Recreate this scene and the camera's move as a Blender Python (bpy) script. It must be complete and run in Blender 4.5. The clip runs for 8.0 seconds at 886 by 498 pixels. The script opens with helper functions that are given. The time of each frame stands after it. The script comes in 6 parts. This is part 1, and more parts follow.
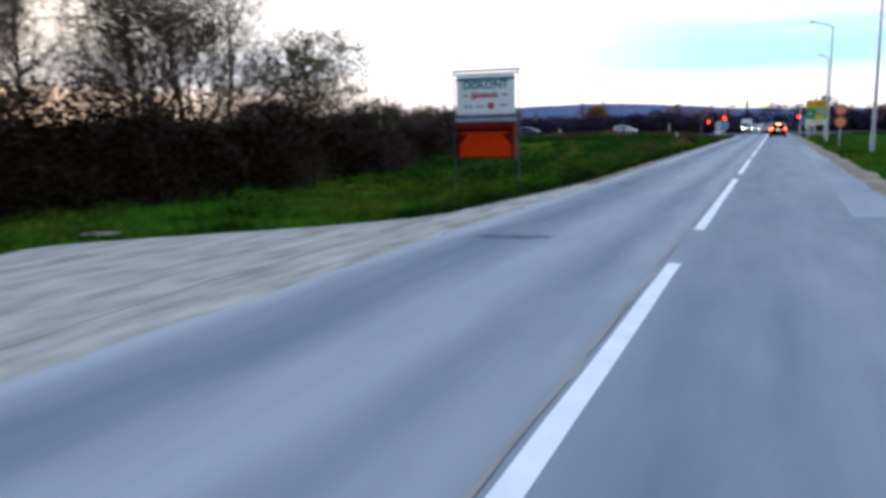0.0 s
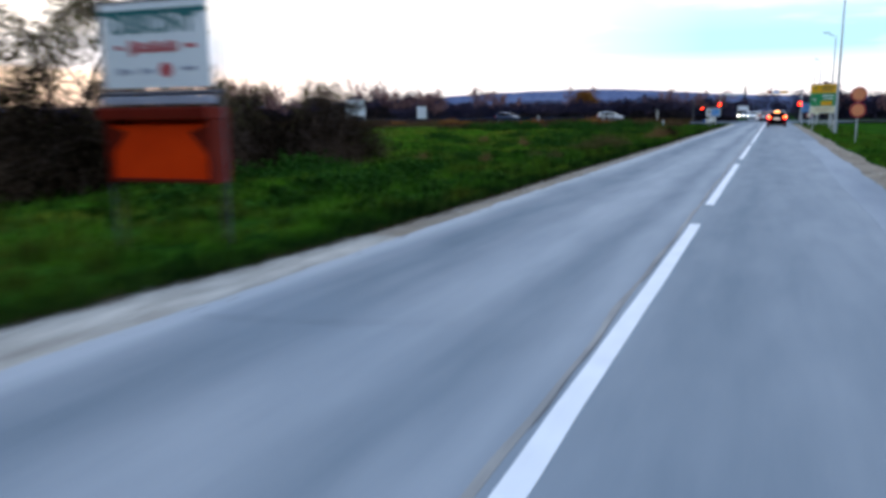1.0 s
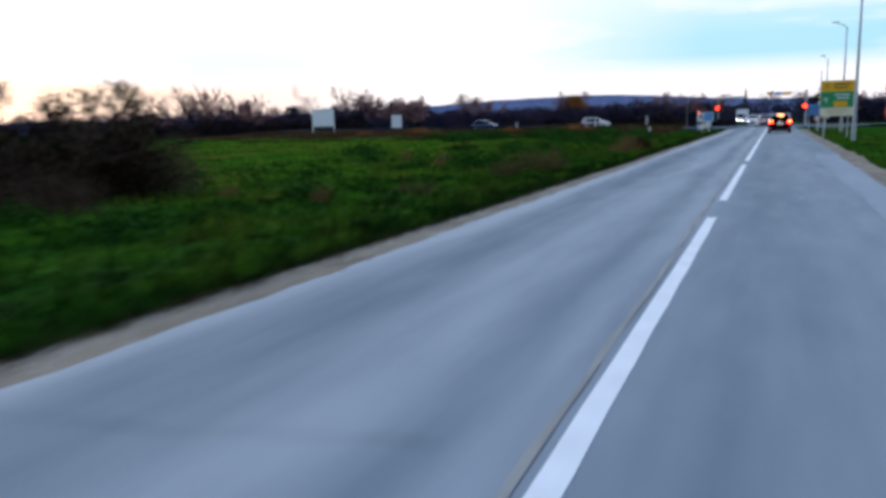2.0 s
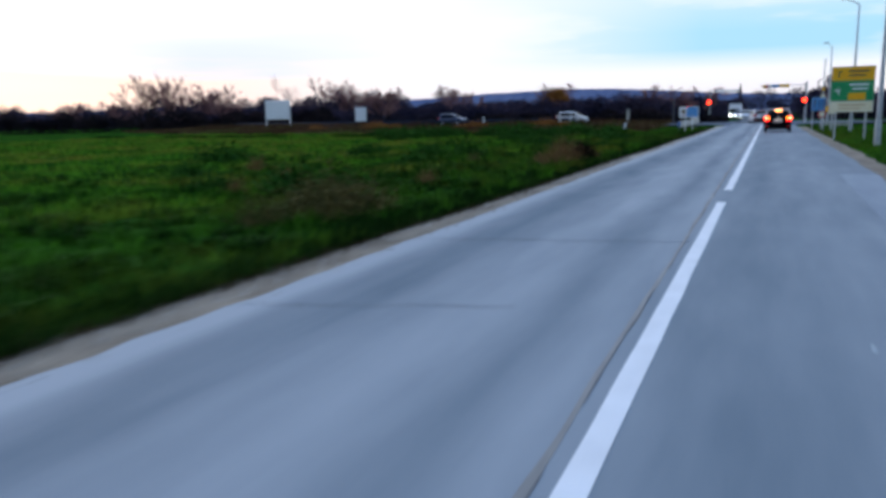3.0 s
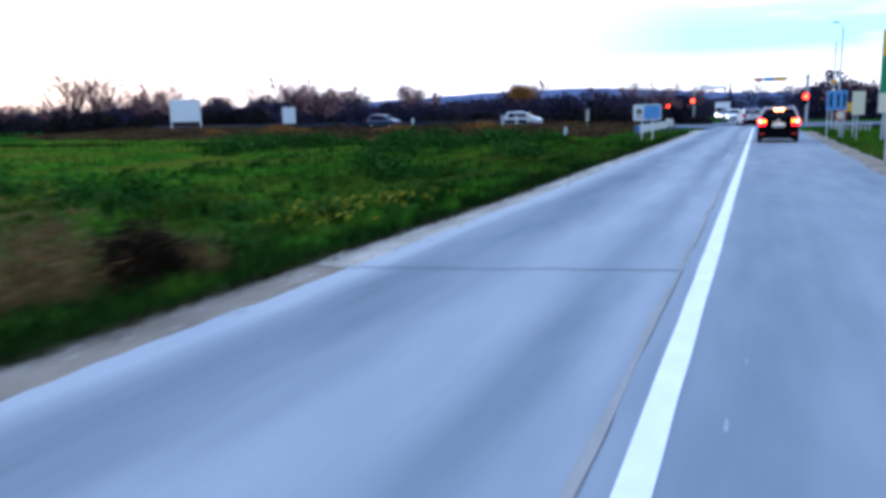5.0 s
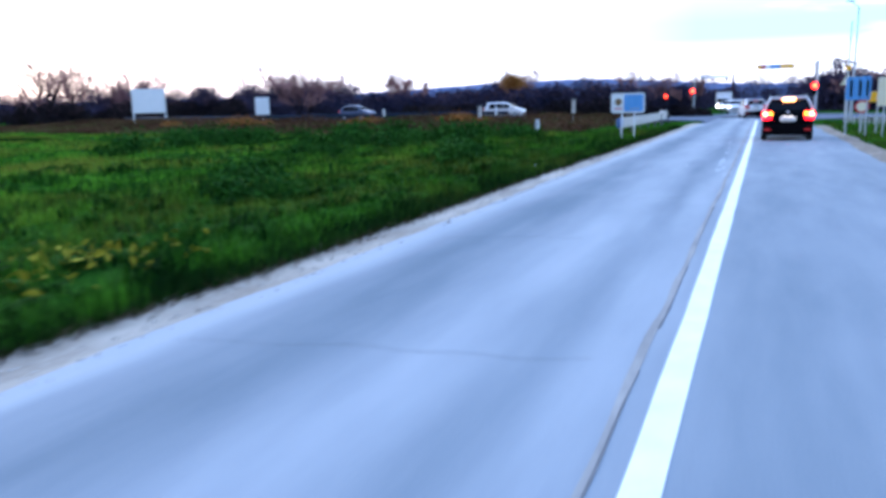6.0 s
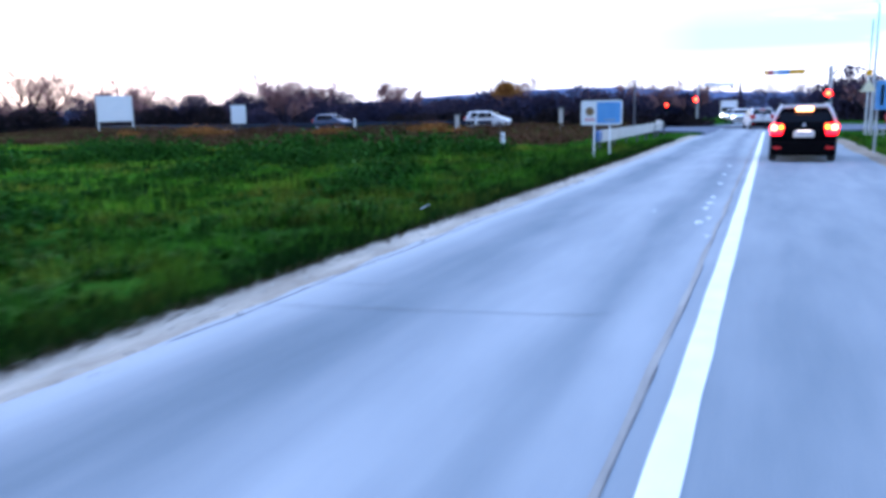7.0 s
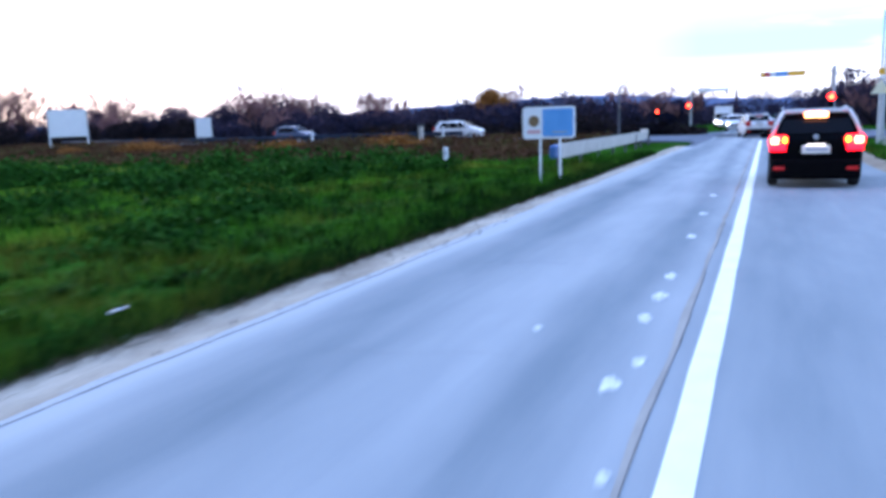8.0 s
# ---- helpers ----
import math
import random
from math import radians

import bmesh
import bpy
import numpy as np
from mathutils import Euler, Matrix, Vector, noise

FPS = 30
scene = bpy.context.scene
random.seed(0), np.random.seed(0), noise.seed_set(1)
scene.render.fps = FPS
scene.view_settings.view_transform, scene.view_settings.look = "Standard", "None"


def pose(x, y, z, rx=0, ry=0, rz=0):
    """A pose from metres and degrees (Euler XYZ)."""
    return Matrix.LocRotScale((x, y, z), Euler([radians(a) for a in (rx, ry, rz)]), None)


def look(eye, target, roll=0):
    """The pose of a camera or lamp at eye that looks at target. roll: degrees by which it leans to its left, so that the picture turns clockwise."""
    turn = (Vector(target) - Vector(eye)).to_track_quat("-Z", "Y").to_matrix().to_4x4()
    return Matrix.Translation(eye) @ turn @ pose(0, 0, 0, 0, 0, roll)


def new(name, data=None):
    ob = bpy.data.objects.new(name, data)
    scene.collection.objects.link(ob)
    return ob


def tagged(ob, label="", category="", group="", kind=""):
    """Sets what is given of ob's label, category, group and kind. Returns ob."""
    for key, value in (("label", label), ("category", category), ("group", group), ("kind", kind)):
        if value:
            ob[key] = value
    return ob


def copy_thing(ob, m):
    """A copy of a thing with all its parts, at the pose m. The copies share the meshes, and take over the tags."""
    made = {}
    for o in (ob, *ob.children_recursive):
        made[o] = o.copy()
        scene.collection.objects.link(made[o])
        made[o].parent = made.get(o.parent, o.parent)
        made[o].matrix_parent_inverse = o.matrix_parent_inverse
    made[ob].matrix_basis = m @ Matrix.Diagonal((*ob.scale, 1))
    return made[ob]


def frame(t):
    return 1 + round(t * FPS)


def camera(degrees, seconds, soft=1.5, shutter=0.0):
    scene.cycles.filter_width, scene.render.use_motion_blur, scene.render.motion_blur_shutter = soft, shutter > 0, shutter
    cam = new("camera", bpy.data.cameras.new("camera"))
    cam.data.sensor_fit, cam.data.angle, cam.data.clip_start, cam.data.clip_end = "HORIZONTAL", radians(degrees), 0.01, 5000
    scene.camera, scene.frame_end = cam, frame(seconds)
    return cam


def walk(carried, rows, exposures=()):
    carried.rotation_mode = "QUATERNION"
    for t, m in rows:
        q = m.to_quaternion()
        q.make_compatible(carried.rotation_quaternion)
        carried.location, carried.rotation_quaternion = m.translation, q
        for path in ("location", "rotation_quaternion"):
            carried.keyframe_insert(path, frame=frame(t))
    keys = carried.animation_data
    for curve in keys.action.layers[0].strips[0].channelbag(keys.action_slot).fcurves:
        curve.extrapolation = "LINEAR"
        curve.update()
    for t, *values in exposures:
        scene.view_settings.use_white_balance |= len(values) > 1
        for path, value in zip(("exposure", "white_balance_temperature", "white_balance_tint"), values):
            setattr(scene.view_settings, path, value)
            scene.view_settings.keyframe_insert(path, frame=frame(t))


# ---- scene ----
PATH = [
    (0.0, 0.990, 0.000, 1.552, 23.94, -8.99, 1.19),
    (0.5, 0.964, 5.426, 1.591, 23.73, -9.19, 0.44),
    (1.0, 0.939, 12.074, 1.599, 23.69, -10.17, 0.69),
    (1.2, 0.926, 14.677, 1.599, 23.89, -10.26, 0.25),
    (2.3, 0.811, 28.250, 1.598, 23.92, -9.42, 1.80),
    (2.5, 0.781, 30.953, 1.598, 23.99, -9.79, 1.51),
    (3.0, 0.702, 36.840, 1.603, 23.51, -10.10, 1.15),
    (3.5, 0.628, 42.207, 1.598, 24.64, -9.84, 1.78),
    (4.0, 0.526, 47.278, 1.581, 24.00, -8.84, 3.04),
    (4.5, 0.472, 52.332, 1.578, 23.09, -9.35, 2.02),
    (5.0, 0.432, 57.052, 1.590, 22.90, -10.11, 1.31),
    (5.2, 0.418, 59.150, 1.587, 22.85, -10.30, 1.20),
    (6.3, 0.370, 66.150, 1.533, 23.14, -10.84, 1.31),
    (6.5, 0.363, 67.571, 1.530, 23.12, -10.38, 1.27),
    (7.0, 0.352, 71.545, 1.557, 23.55, -10.17, 1.16),
    (7.5, 0.358, 74.621, 1.564, 23.73, -9.69, 1.00),
    (8.0, 0.316, 78.210, 1.567, 23.48, -9.45, 1.88),
]
cam = camera(61.4, 8.0, soft=3.7, shutter=0.45)
walk(cam, [(t, pose(x, y, z, 90 + tilt, 0, turn) @ pose(0, 0, 0, 0, 0, -lean)) for t, x, y, z, turn, tilt, lean in PATH],
     exposures=[(0.0, 0.32, 6500, 8), (1.0, 0.34, 6450, 8), (2.5, -0.04, 6100, 7), (3.0, -0.03, 6000, 8), (4.0, 0.06, 5720, 9), (5.0, 0.62, 5500, 10), (6.5, 0.95, 5320, 13), (8.0, 0.92, 5370, 15)])

# ---- world and sun: an overcast evening, the sun just gone down far off to the left ----
SUN_TURN, SUN_HEIGHT = radians(-55), radians(5)


def build_world():
    w = bpy.data.worlds.new("evening_sky")
    scene.world = w
    w.use_nodes = True
    n, l = w.node_tree.nodes, w.node_tree.links
    n.clear()
    out = n.new("ShaderNodeOutputWorld")
    bg = n.new("ShaderNodeBackground")
    sky = n.new("ShaderNodeTexSky")
    sky.sky_type, sky.sun_disc = "NISHITA", False
    sky.sun_elevation, sky.sun_rotation = SUN_HEIGHT, SUN_TURN
    sky.dust_density, sky.ozone_density = 2.0, 2.0
    co = n.new("ShaderNodeTexCoord")
    sep = n.new("ShaderNodeSeparateXYZ")
    l.new(co.outputs["Generated"], sep.inputs[0])
    # flat cloud layers, wide and thin
    mp = n.new("ShaderNodeMapping")
    mp.inputs["Scale"].default_value = (1.6, 1.6, 11.0)
    mp.inputs["Location"].default_value = (0.3, 0.1, 0.55)
    l.new(co.outputs["Generated"], mp.inputs[0])
    no = n.new("ShaderNodeTexNoise")
    no.inputs["Scale"].default_value, no.inputs["Detail"].default_value, no.inputs["Roughness"].default_value = 1.7, 6, 0.55
    l.new(mp.outputs[0], no.inputs["Vector"])
    cr = n.new("ShaderNodeValToRGB")
    cr.color_ramp.elements[0].position, cr.color_ramp.elements[1].position = 0.43, 0.58
    cr.color_ramp.elements[0].color, cr.color_ramp.elements[1].color = (0.50, 0.82, 1.0, 1), (1.04, 1.04, 1.06, 1)
    l.new(no.outputs["Fac"], cr.inputs[0])
    # height ramp: blush low down, pale above
    hr = n.new("ShaderNodeValToRGB")
    e = hr.color_ramp.elements
    e[0].position, e[0].color = 0.0, (1.06, 0.92, 0.94, 1)
    e[1].position, e[1].color = 0.045, (1.10, 1.06, 1.08, 1)
    l.new(sep.outputs["Z"], hr.inputs[0])
    # near the sunset: peach and slate streaks low down
    sn = n.new("ShaderNodeTexNoise")
    sn.inputs["Scale"].default_value, sn.inputs["Detail"].default_value = 2.6, 5
    sm = n.new("ShaderNodeMapping")
    sm.inputs["Scale"].default_value = (1.2, 1.2, 16.0)
    l.new(co.outputs["Generated"], sm.inputs[0])
    l.new(sm.outputs[0], sn.inputs["Vector"])
    sr = n.new("ShaderNodeValToRGB")
    lift = n.new("ShaderNodeMath")
    lift.operation = "MULTIPLY_ADD"
    lift.inputs[1].default_value, lift.inputs[2].default_value = 0.11, -0.055
    l.new(sn.outputs["Fac"], lift.inputs[0])
    level = n.new("ShaderNodeMath")
    level.operation = "ADD"
    l.new(sep.outputs["Z"], level.inputs[0])
    l.new(lift.outputs[0], level.inputs[1])
    e = sr.color_ramp.elements
    e[0].position, e[0].color = 0.0, (1.08, 0.84, 0.82, 1)
    e[1].position, e[1].color = 0.13, (1.08, 1.05, 1.08, 1)
    for at, colour in ((0.055, (1.06, 0.84, 0.77, 1)), (0.073, (0.64, 0.77, 1.04, 1)), (0.098, (0.74, 0.85, 1.06, 1))):
        e.new(at).color = colour
    l.new(level.outputs[0], sr.inputs[0])
    sl = n.new("ShaderNodeMapRange")
    sl.inputs["From Min"].default_value, sl.inputs["From Max"].default_value = 0.15, 0.09
    l.new(sep.outputs["Z"], sl.inputs["Value"])
    sx = n.new("ShaderNodeMapRange")
    sx.inputs["From Min"].default_value, sx.inputs["From Max"].default_value = -0.42, -0.66
    sx.inputs["To Max"].default_value = 0.9
    l.new(sep.outputs["X"], sx.inputs["Value"])
    sf = n.new("ShaderNodeMath")
    sf.operation = "MULTIPLY"
    l.new(sl.outputs[0], sf.inputs[0])
    l.new(sx.outputs[0], sf.inputs[1])
    smx = n.new("ShaderNodeMix")
    smx.data_type = "RGBA"
    l.new(sf.outputs[0], smx.inputs["Factor"])
    l.new(hr.outputs[0], smx.inputs["A"])
    l.new(sr.outputs[0], smx.inputs["B"])
    hm = n.new("ShaderNodeMapRange")
    hm.inputs["From Min"].default_value, hm.inputs["From Max"].default_value = 0.05, 0.075
    l.new(sep.outputs["Z"], hm.inputs["Value"])
    # the clear part of the sky lies away from the sunset
    az = n.new("ShaderNodeMapRange")
    az.inputs["From Min"].default_value, az.inputs["From Max"].default_value = -0.38, -0.08
    l.new(sep.outputs["X"], az.inputs["Value"])
    mu = n.new("ShaderNodeMath")
    mu.operation = "MULTIPLY"
    veil = n.new("ShaderNodeMapRange")
    veil.inputs["From Min"].default_value, veil.inputs["From Max"].default_value = 0.095, 0.15
    veil.inputs["To Min"].default_value, veil.inputs["To Max"].default_value = 1.0, 0.55
    l.new(sep.outputs["Z"], veil.inputs["Value"])
    band = n.new("ShaderNodeMath")
    band.operation = "MULTIPLY"
    l.new(hm.outputs[0], band.inputs[0])
    l.new(veil.outputs[0], band.inputs[1])
    l.new(band.outputs[0], mu.inputs[0])
    l.new(az.outputs[0], mu.inputs[1])
    mx = n.new("ShaderNodeMix")
    mx.data_type = "RGBA"
    l.new(mu.outputs[0], mx.inputs["Factor"])
    l.new(smx.outputs["Result"], mx.inputs["A"])
    l.new(cr.outputs[0], mx.inputs["B"])
    # higher up the cloud is bluer and dimmer
    up = n.new("ShaderNodeMapRange")
    up.inputs["From Min"].default_value, up.inputs["From Max"].default_value = 0.25, 0.8
    l.new(sep.outputs["Z"], up.inputs["Value"])
    m2 = n.new("ShaderNodeMix")
    m2.data_type = "RGBA"
    m2.inputs["B"].default_value = (0.46, 0.68, 1.15, 1)
    l.new(up.outputs[0], m2.inputs["Factor"])
    l.new(mx.outputs["Result"], m2.inputs["A"])
    # away from the sunset the low sky is already dusky
    back = n.new("ShaderNodeMapRange")
    back.interpolation_type = "SMOOTHSTEP"
    back.inputs["From Min"].default_value, back.inputs["From Max"].default_value = -0.35, 0.45
    back.inputs["To Min"].default_value, back.inputs["To Max"].default_value = 0.42, 1.0
    bs = n.new("ShaderNodeMath")
    bs.operation = "ADD"
    zz = n.new("ShaderNodeMath")
    zz.operation = "MULTIPLY"
    zz.inputs[1].default_value = 0.85
    l.new(sep.outputs["Z"], zz.inputs[0])
    l.new(sep.outputs["Y"], bs.inputs[0])
    l.new(zz.outputs[0], bs.inputs[1])
    l.new(bs.outputs[0], back.inputs["Value"])
    dim = n.new("ShaderNodeVectorMath")
    dim.operation = "SCALE"
    l.new(m2.outputs["Result"], dim.inputs[0])
    l.new(back.outputs[0], dim.inputs["Scale"])
    sc = n.new("ShaderNodeVectorMath")
    sc.operation = "SCALE"
    sc.inputs["Scale"].default_value = 0.014
    l.new(sky.outputs[0], sc.inputs[0])
    ad = n.new("ShaderNodeVectorMath")
    ad.operation = "ADD"
    l.new(sc.outputs[0], ad.inputs[0])
    l.new(dim.outputs[0], ad.inputs[1])
    l.new(ad.outputs[0], bg.inputs["Color"])
    bg.inputs["Strength"].default_value = 0.95
    l.new(bg.outputs[0], out.inputs[0])


build_world()
sun = new("sun", bpy.data.lights.new("sun", "SUN"))
sun.data.energy, sun.data.angle, sun.data.color = 0.5, radians(12), (1.0, 0.86, 0.74)
sun.matrix_world = look((0, 0, 0), (-math.sin(SUN_TURN), -math.cos(SUN_TURN), -0.25))

# ---- materials ----


def surface(name, low, high, rough=0.8, scale=6.0, fine=60.0, bump=0.2, metal=0.0, spec=0.5, stretch=(1, 1, 1), random_mix=0.0, span=(0.5, 0.95)):
    """A painted or natural surface: two scales of noise between two colours, fine relief."""
    m = bpy.data.materials.new(name)
    m.use_nodes = True
    n, l = m.node_tree.nodes, m.node_tree.links
    b = n["Principled BSDF"]
    b.inputs["Roughness"].default_value, b.inputs["Metallic"].default_value = rough, metal
    b.inputs["Specular IOR Level"].default_value = spec
    co = n.new("ShaderNodeTexCoord")
    mp = n.new("ShaderNodeMapping")
    mp.inputs["Scale"].default_value = stretch
    l.new(co.outputs["Object"], mp.inputs[0])
    a = n.new("ShaderNodeTexNoise")
    a.inputs["Scale"].default_value, a.inputs["Detail"].default_value = scale, 5
    f = n.new("ShaderNodeTexNoise")
    f.inputs["Scale"].default_value, f.inputs["Detail"].default_value = fine, 3
    l.new(mp.outputs[0], a.inputs["Vector"])
    l.new(mp.outputs[0], f.inputs["Vector"])
    mix = n.new("ShaderNodeMath")
    mix.operation = "MULTIPLY_ADD"
    mix.inputs[1].default_value = 0.45
    l.new(f.outputs["Fac"], mix.inputs[0])
    l.new(a.outputs["Fac"], mix.inputs[2])
    cr = n.new("ShaderNodeMapRange")
    cr.inputs["From Min"].default_value, cr.inputs["From Max"].default_value = span
    last = mix.outputs[0]
    if random_mix:
        g = n.new("ShaderNodeNewGeometry")
        r = n.new("ShaderNodeMath")
        r.operation = "MULTIPLY_ADD"
        r.inputs[1].default_value = random_mix
        l.new(g.outputs["Random Per Island"], r.inputs[0])
        l.new(last, r.inputs[2])
        s = n.new("ShaderNodeMath")
        s.operation = "SUBTRACT"
        s.inputs[1].default_value = random_mix / 2
        l.new(r.outputs[0], s.inputs[0])
        last = s.outputs[0]
    l.new(last, cr.inputs["Value"])
    mx = n.new("ShaderNodeMix")
    mx.data_type = "RGBA"
    mx.inputs["A"].default_value, mx.inputs["B"].default_value = (*low, 1), (*high, 1)
    l.new(cr.outputs[0], mx.inputs["Factor"])
    l.new(mx.outputs["Result"], b.inputs["Base Color"])
    if bump:
        bu = n.new("ShaderNodeBump")
        bu.inputs["Strength"].default_value, bu.inputs["Distance"].default_value = bump, 0.01
        l.new(f.outputs["Fac"], bu.inputs["Height"])
        l.new(bu.outputs[0], b.inputs["Normal"])
    return m


def lamp_material(name, colour, strength):
    m = bpy.data.materials.new(name)
    m.use_nodes = True
    b = m.node_tree.nodes["Principled BSDF"]
    b.inputs["Base Color"].default_value = (*colour, 1)
    b.inputs["Emission Color"].default_value = (*colour, 1)
    b.inputs["Emission Strength"].default_value = strength
    return m


def asphalt_material():
    """Worn grey asphalt with paler wheel tracks that run along the road and dusty margins."""
    m = bpy.data.materials.new("asphalt")
    m.use_nodes = True
    n, l = m.node_tree.nodes, m.node_tree.links
    b = n["Principled BSDF"]
    b.inputs["Roughness"].default_value = 0.80
    b.inputs["Specular IOR Level"].default_value = 0.15
    co = n.new("ShaderNodeTexCoord")

    def noise_at(scale, stretch, detail=4):
        mp = n.new("ShaderNodeMapping")
        mp.inputs["Scale"].default_value = stretch
        l.new(co.outputs["Object"], mp.inputs[0])
        t = n.new("ShaderNodeTexNoise")
        t.inputs["Scale"].default_value, t.inputs["Detail"].default_value = scale, detail
        l.new(mp.outputs[0], t.inputs["Vector"])
        return t.outputs["Fac"]

    def ramp(value, stops):
        r = n.new("ShaderNodeValToRGB")
        r.color_ramp.interpolation = "B_SPLINE"
        while len(r.color_ramp.elements) < len(stops):
            r.color_ramp.elements.new(0.5)
        for e, (p, c) in zip(r.color_ramp.elements, stops):
            e.position, e.color = p, (c, c, c, 1)
        l.new(value, r.inputs[0])
        return r.outputs[0]

    def calc(op, a, c):
        k = n.new("ShaderNodeMath")
        k.operation = op
        for i, v in enumerate((a, c)):
            if isinstance(v, (int, float)):
                k.inputs[i].default_value = v
            else:
                l.new(v, k.inputs[i])
        return k.outputs[0]

    sep = n.new("ShaderNodeSeparateXYZ")
    l.new(co.outputs["Object"], sep.inputs[0])
    across = calc("ADD", sep.outputs["X"], calc("MULTIPLY", calc("SUBTRACT", noise_at(0.6, (1, 0.10, 1)), 0.5), 0.9))
    pos = calc("MULTIPLY", calc("ADD", across, 3.9), 1 / 7.6)
    tracks = ramp(pos, [(0.0, 1.08), (0.06, 1.0), (0.095, 0.52), (0.15, 0.20), (0.215, 0.34), (0.275, 0.62), (0.33, 0.74), (0.375, 0.50), (0.41, 0.27), (0.455, 0.74), (0.485, 0.62), (0.57, 0.27), (0.72, 0.56), (0.95, 0.36)])
    big = noise_at(0.6, (1, 0.16, 1), 6)
    streak = noise_at(2.4, (1, 0.11, 1), 6)
    blot = noise_at(2.2, (1, 0.25, 1), 6)
    grit = noise_at(90, (1, 1, 1), 2)
    total = calc("ADD", calc("MULTIPLY", tracks, 0.80), calc("ADD", calc("MULTIPLY", calc("ADD", calc("MULTIPLY", big, 0.6), calc("MULTIPLY", blot, 0.4)), 0.58), calc("ADD", calc("MULTIPLY", streak, 0.30), calc("MULTIPLY", grit, 0.22))))
    mr = n.new("ShaderNodeMapRange")
    mr.inputs["From Min"].default_value, mr.inputs["From Max"].default_value = 0.60, 1.24
    l.new(total, mr.inputs["Value"])
    mx = n.new("ShaderNodeMix")
    mx.data_type = "RGBA"
    mx.inputs["A"].default_value, mx.inputs["B"].default_value = (0.112, 0.154, 0.184, 1), (0.410, 0.430, 0.440, 1)
    l.new(mr.outputs[0], mx.inputs["Factor"])
    l.new(mx.outputs["Result"], b.inputs["Base Color"])
    bu = n.new("ShaderNodeBump")
    bu.inputs["Strength"].default_value, bu.inputs["Distance"].default_value = 0.35, 0.006
    l.new(grit, bu.inputs["Height"])
    l.new(bu.outputs[0], b.inputs["Normal"])
    return m


ASPHALT = asphalt_material()
PAINT_WHITE = surface("road_paint", (0.82, 0.80, 0.77), (0.96, 0.94, 0.91), 0.6, 3, 80, 0.2)
WORN_PAINT = surface("worn_paint", (0.34, 0.37, 0.40), (0.80, 0.82, 0.83), 0.6, 14, 60, 0.2, span=(0.58, 0.82))
DARK_ASPHALT = surface("dark_asphalt", (0.035, 0.045, 0.065), (0.07, 0.085, 0.115), 0.8, 0.6, 30, 0.2, spec=0.1)
PATCH_ASPHALT = surface("patch_asphalt", (0.085, 0.105, 0.145), (0.19, 0.215, 0.255), 0.9, 3, 50, 0.3, spec=0.05)
TAR = surface("tar", (0.025, 0.03, 0.04), (0.060, 0.065, 0.08), 0.9, 5, 60, spec=0.05)
SEAM = surface("seam", (0.265, 0.252, 0.228), (0.42, 0.392, 0.345), 0.85, 3, 40, 0.3, stretch=(1, 0.3, 1), span=(0.5, 0.95), spec=0.1)
SEAM_DARK = surface("seam_dark", (0.125, 0.122, 0.122), (0.23, 0.222, 0.21), 0.9, 3, 40, 0.3, spec=0.05)
RUT = surface("rut_dirt", (0.30, 0.265, 0.21), (0.48, 0.43, 0.35), 0.9, 2.5, 30, 0.6, spec=0.05)
GRAVEL = surface("gravel", (0.165, 0.130, 0.092), (0.37, 0.305, 0.225), 0.9, 1.6, 35, 0.6, spec=0.1, stretch=(1, 0.5, 1))
PALE_GRAVEL = surface("pale_gravel", (0.27, 0.24, 0.195), (0.60, 0.55, 0.465), 0.9, 1.5, 26, 0.6, spec=0.1, stretch=(2.2, 0.55, 1), span=(0.48, 0.98))
TAN_GRAVEL = surface("tan_gravel", (0.28, 0.235, 0.18), (0.56, 0.49, 0.39), 0.9, 1.6, 30, 0.6, spec=0.1, stretch=(1.5, 0.4, 1))
STONE = surface("loose_stone", (0.22, 0.20, 0.17), (0.58, 0.54, 0.48), 0.9, 2, 30, 0, spec=0.1, random_mix=0.6)
SOIL = surface("soil_grass", (0.006, 0.028, 0.004), (0.044, 0.122, 0.012), 0.95, 0.40, 9, 0.5, spec=0.0)


def grass_material(name, dark, fresh, dry, amount):
    """Blades: dark to fresh green from tuft to tuft, with withered patches."""
    m = surface(name, dark, fresh, 0.9, 0.55, 2.2, 0, spec=0.03, random_mix=0.22, span=(0.63, 0.83))
    n, l = m.node_tree.nodes, m.node_tree.links
    b = n["Principled BSDF"]
    green = b.inputs["Base Color"].links[0].from_socket
    co = n.new("ShaderNodeTexCoord")
    t = n.new("ShaderNodeTexNoise")
    t.inputs["Scale"].default_value, t.inputs["Detail"].default_value = 0.16, 7
    t.inputs["Roughness"].default_value = 0.62
    l.new(co.outputs["Object"], t.inputs["Vector"])
    r = n.new("ShaderNodeMapRange")
    r.inputs["From Min"].default_value, r.inputs["From Max"].default_value = 0.46, 0.62
    r.inputs["To Max"].default_value = amount
    l.new(t.outputs["Fac"], r.inputs["Value"])
    mx = n.new("ShaderNodeMix")
    mx.data_type = "RGBA"
    mx.inputs["B"].default_value = (*dry, 1)
    l.new(r.outputs[0], mx.inputs["Factor"])
    l.new(green, mx.inputs["A"])
    l.new(mx.outputs["Result"], b.inputs["Base Color"])
    return m


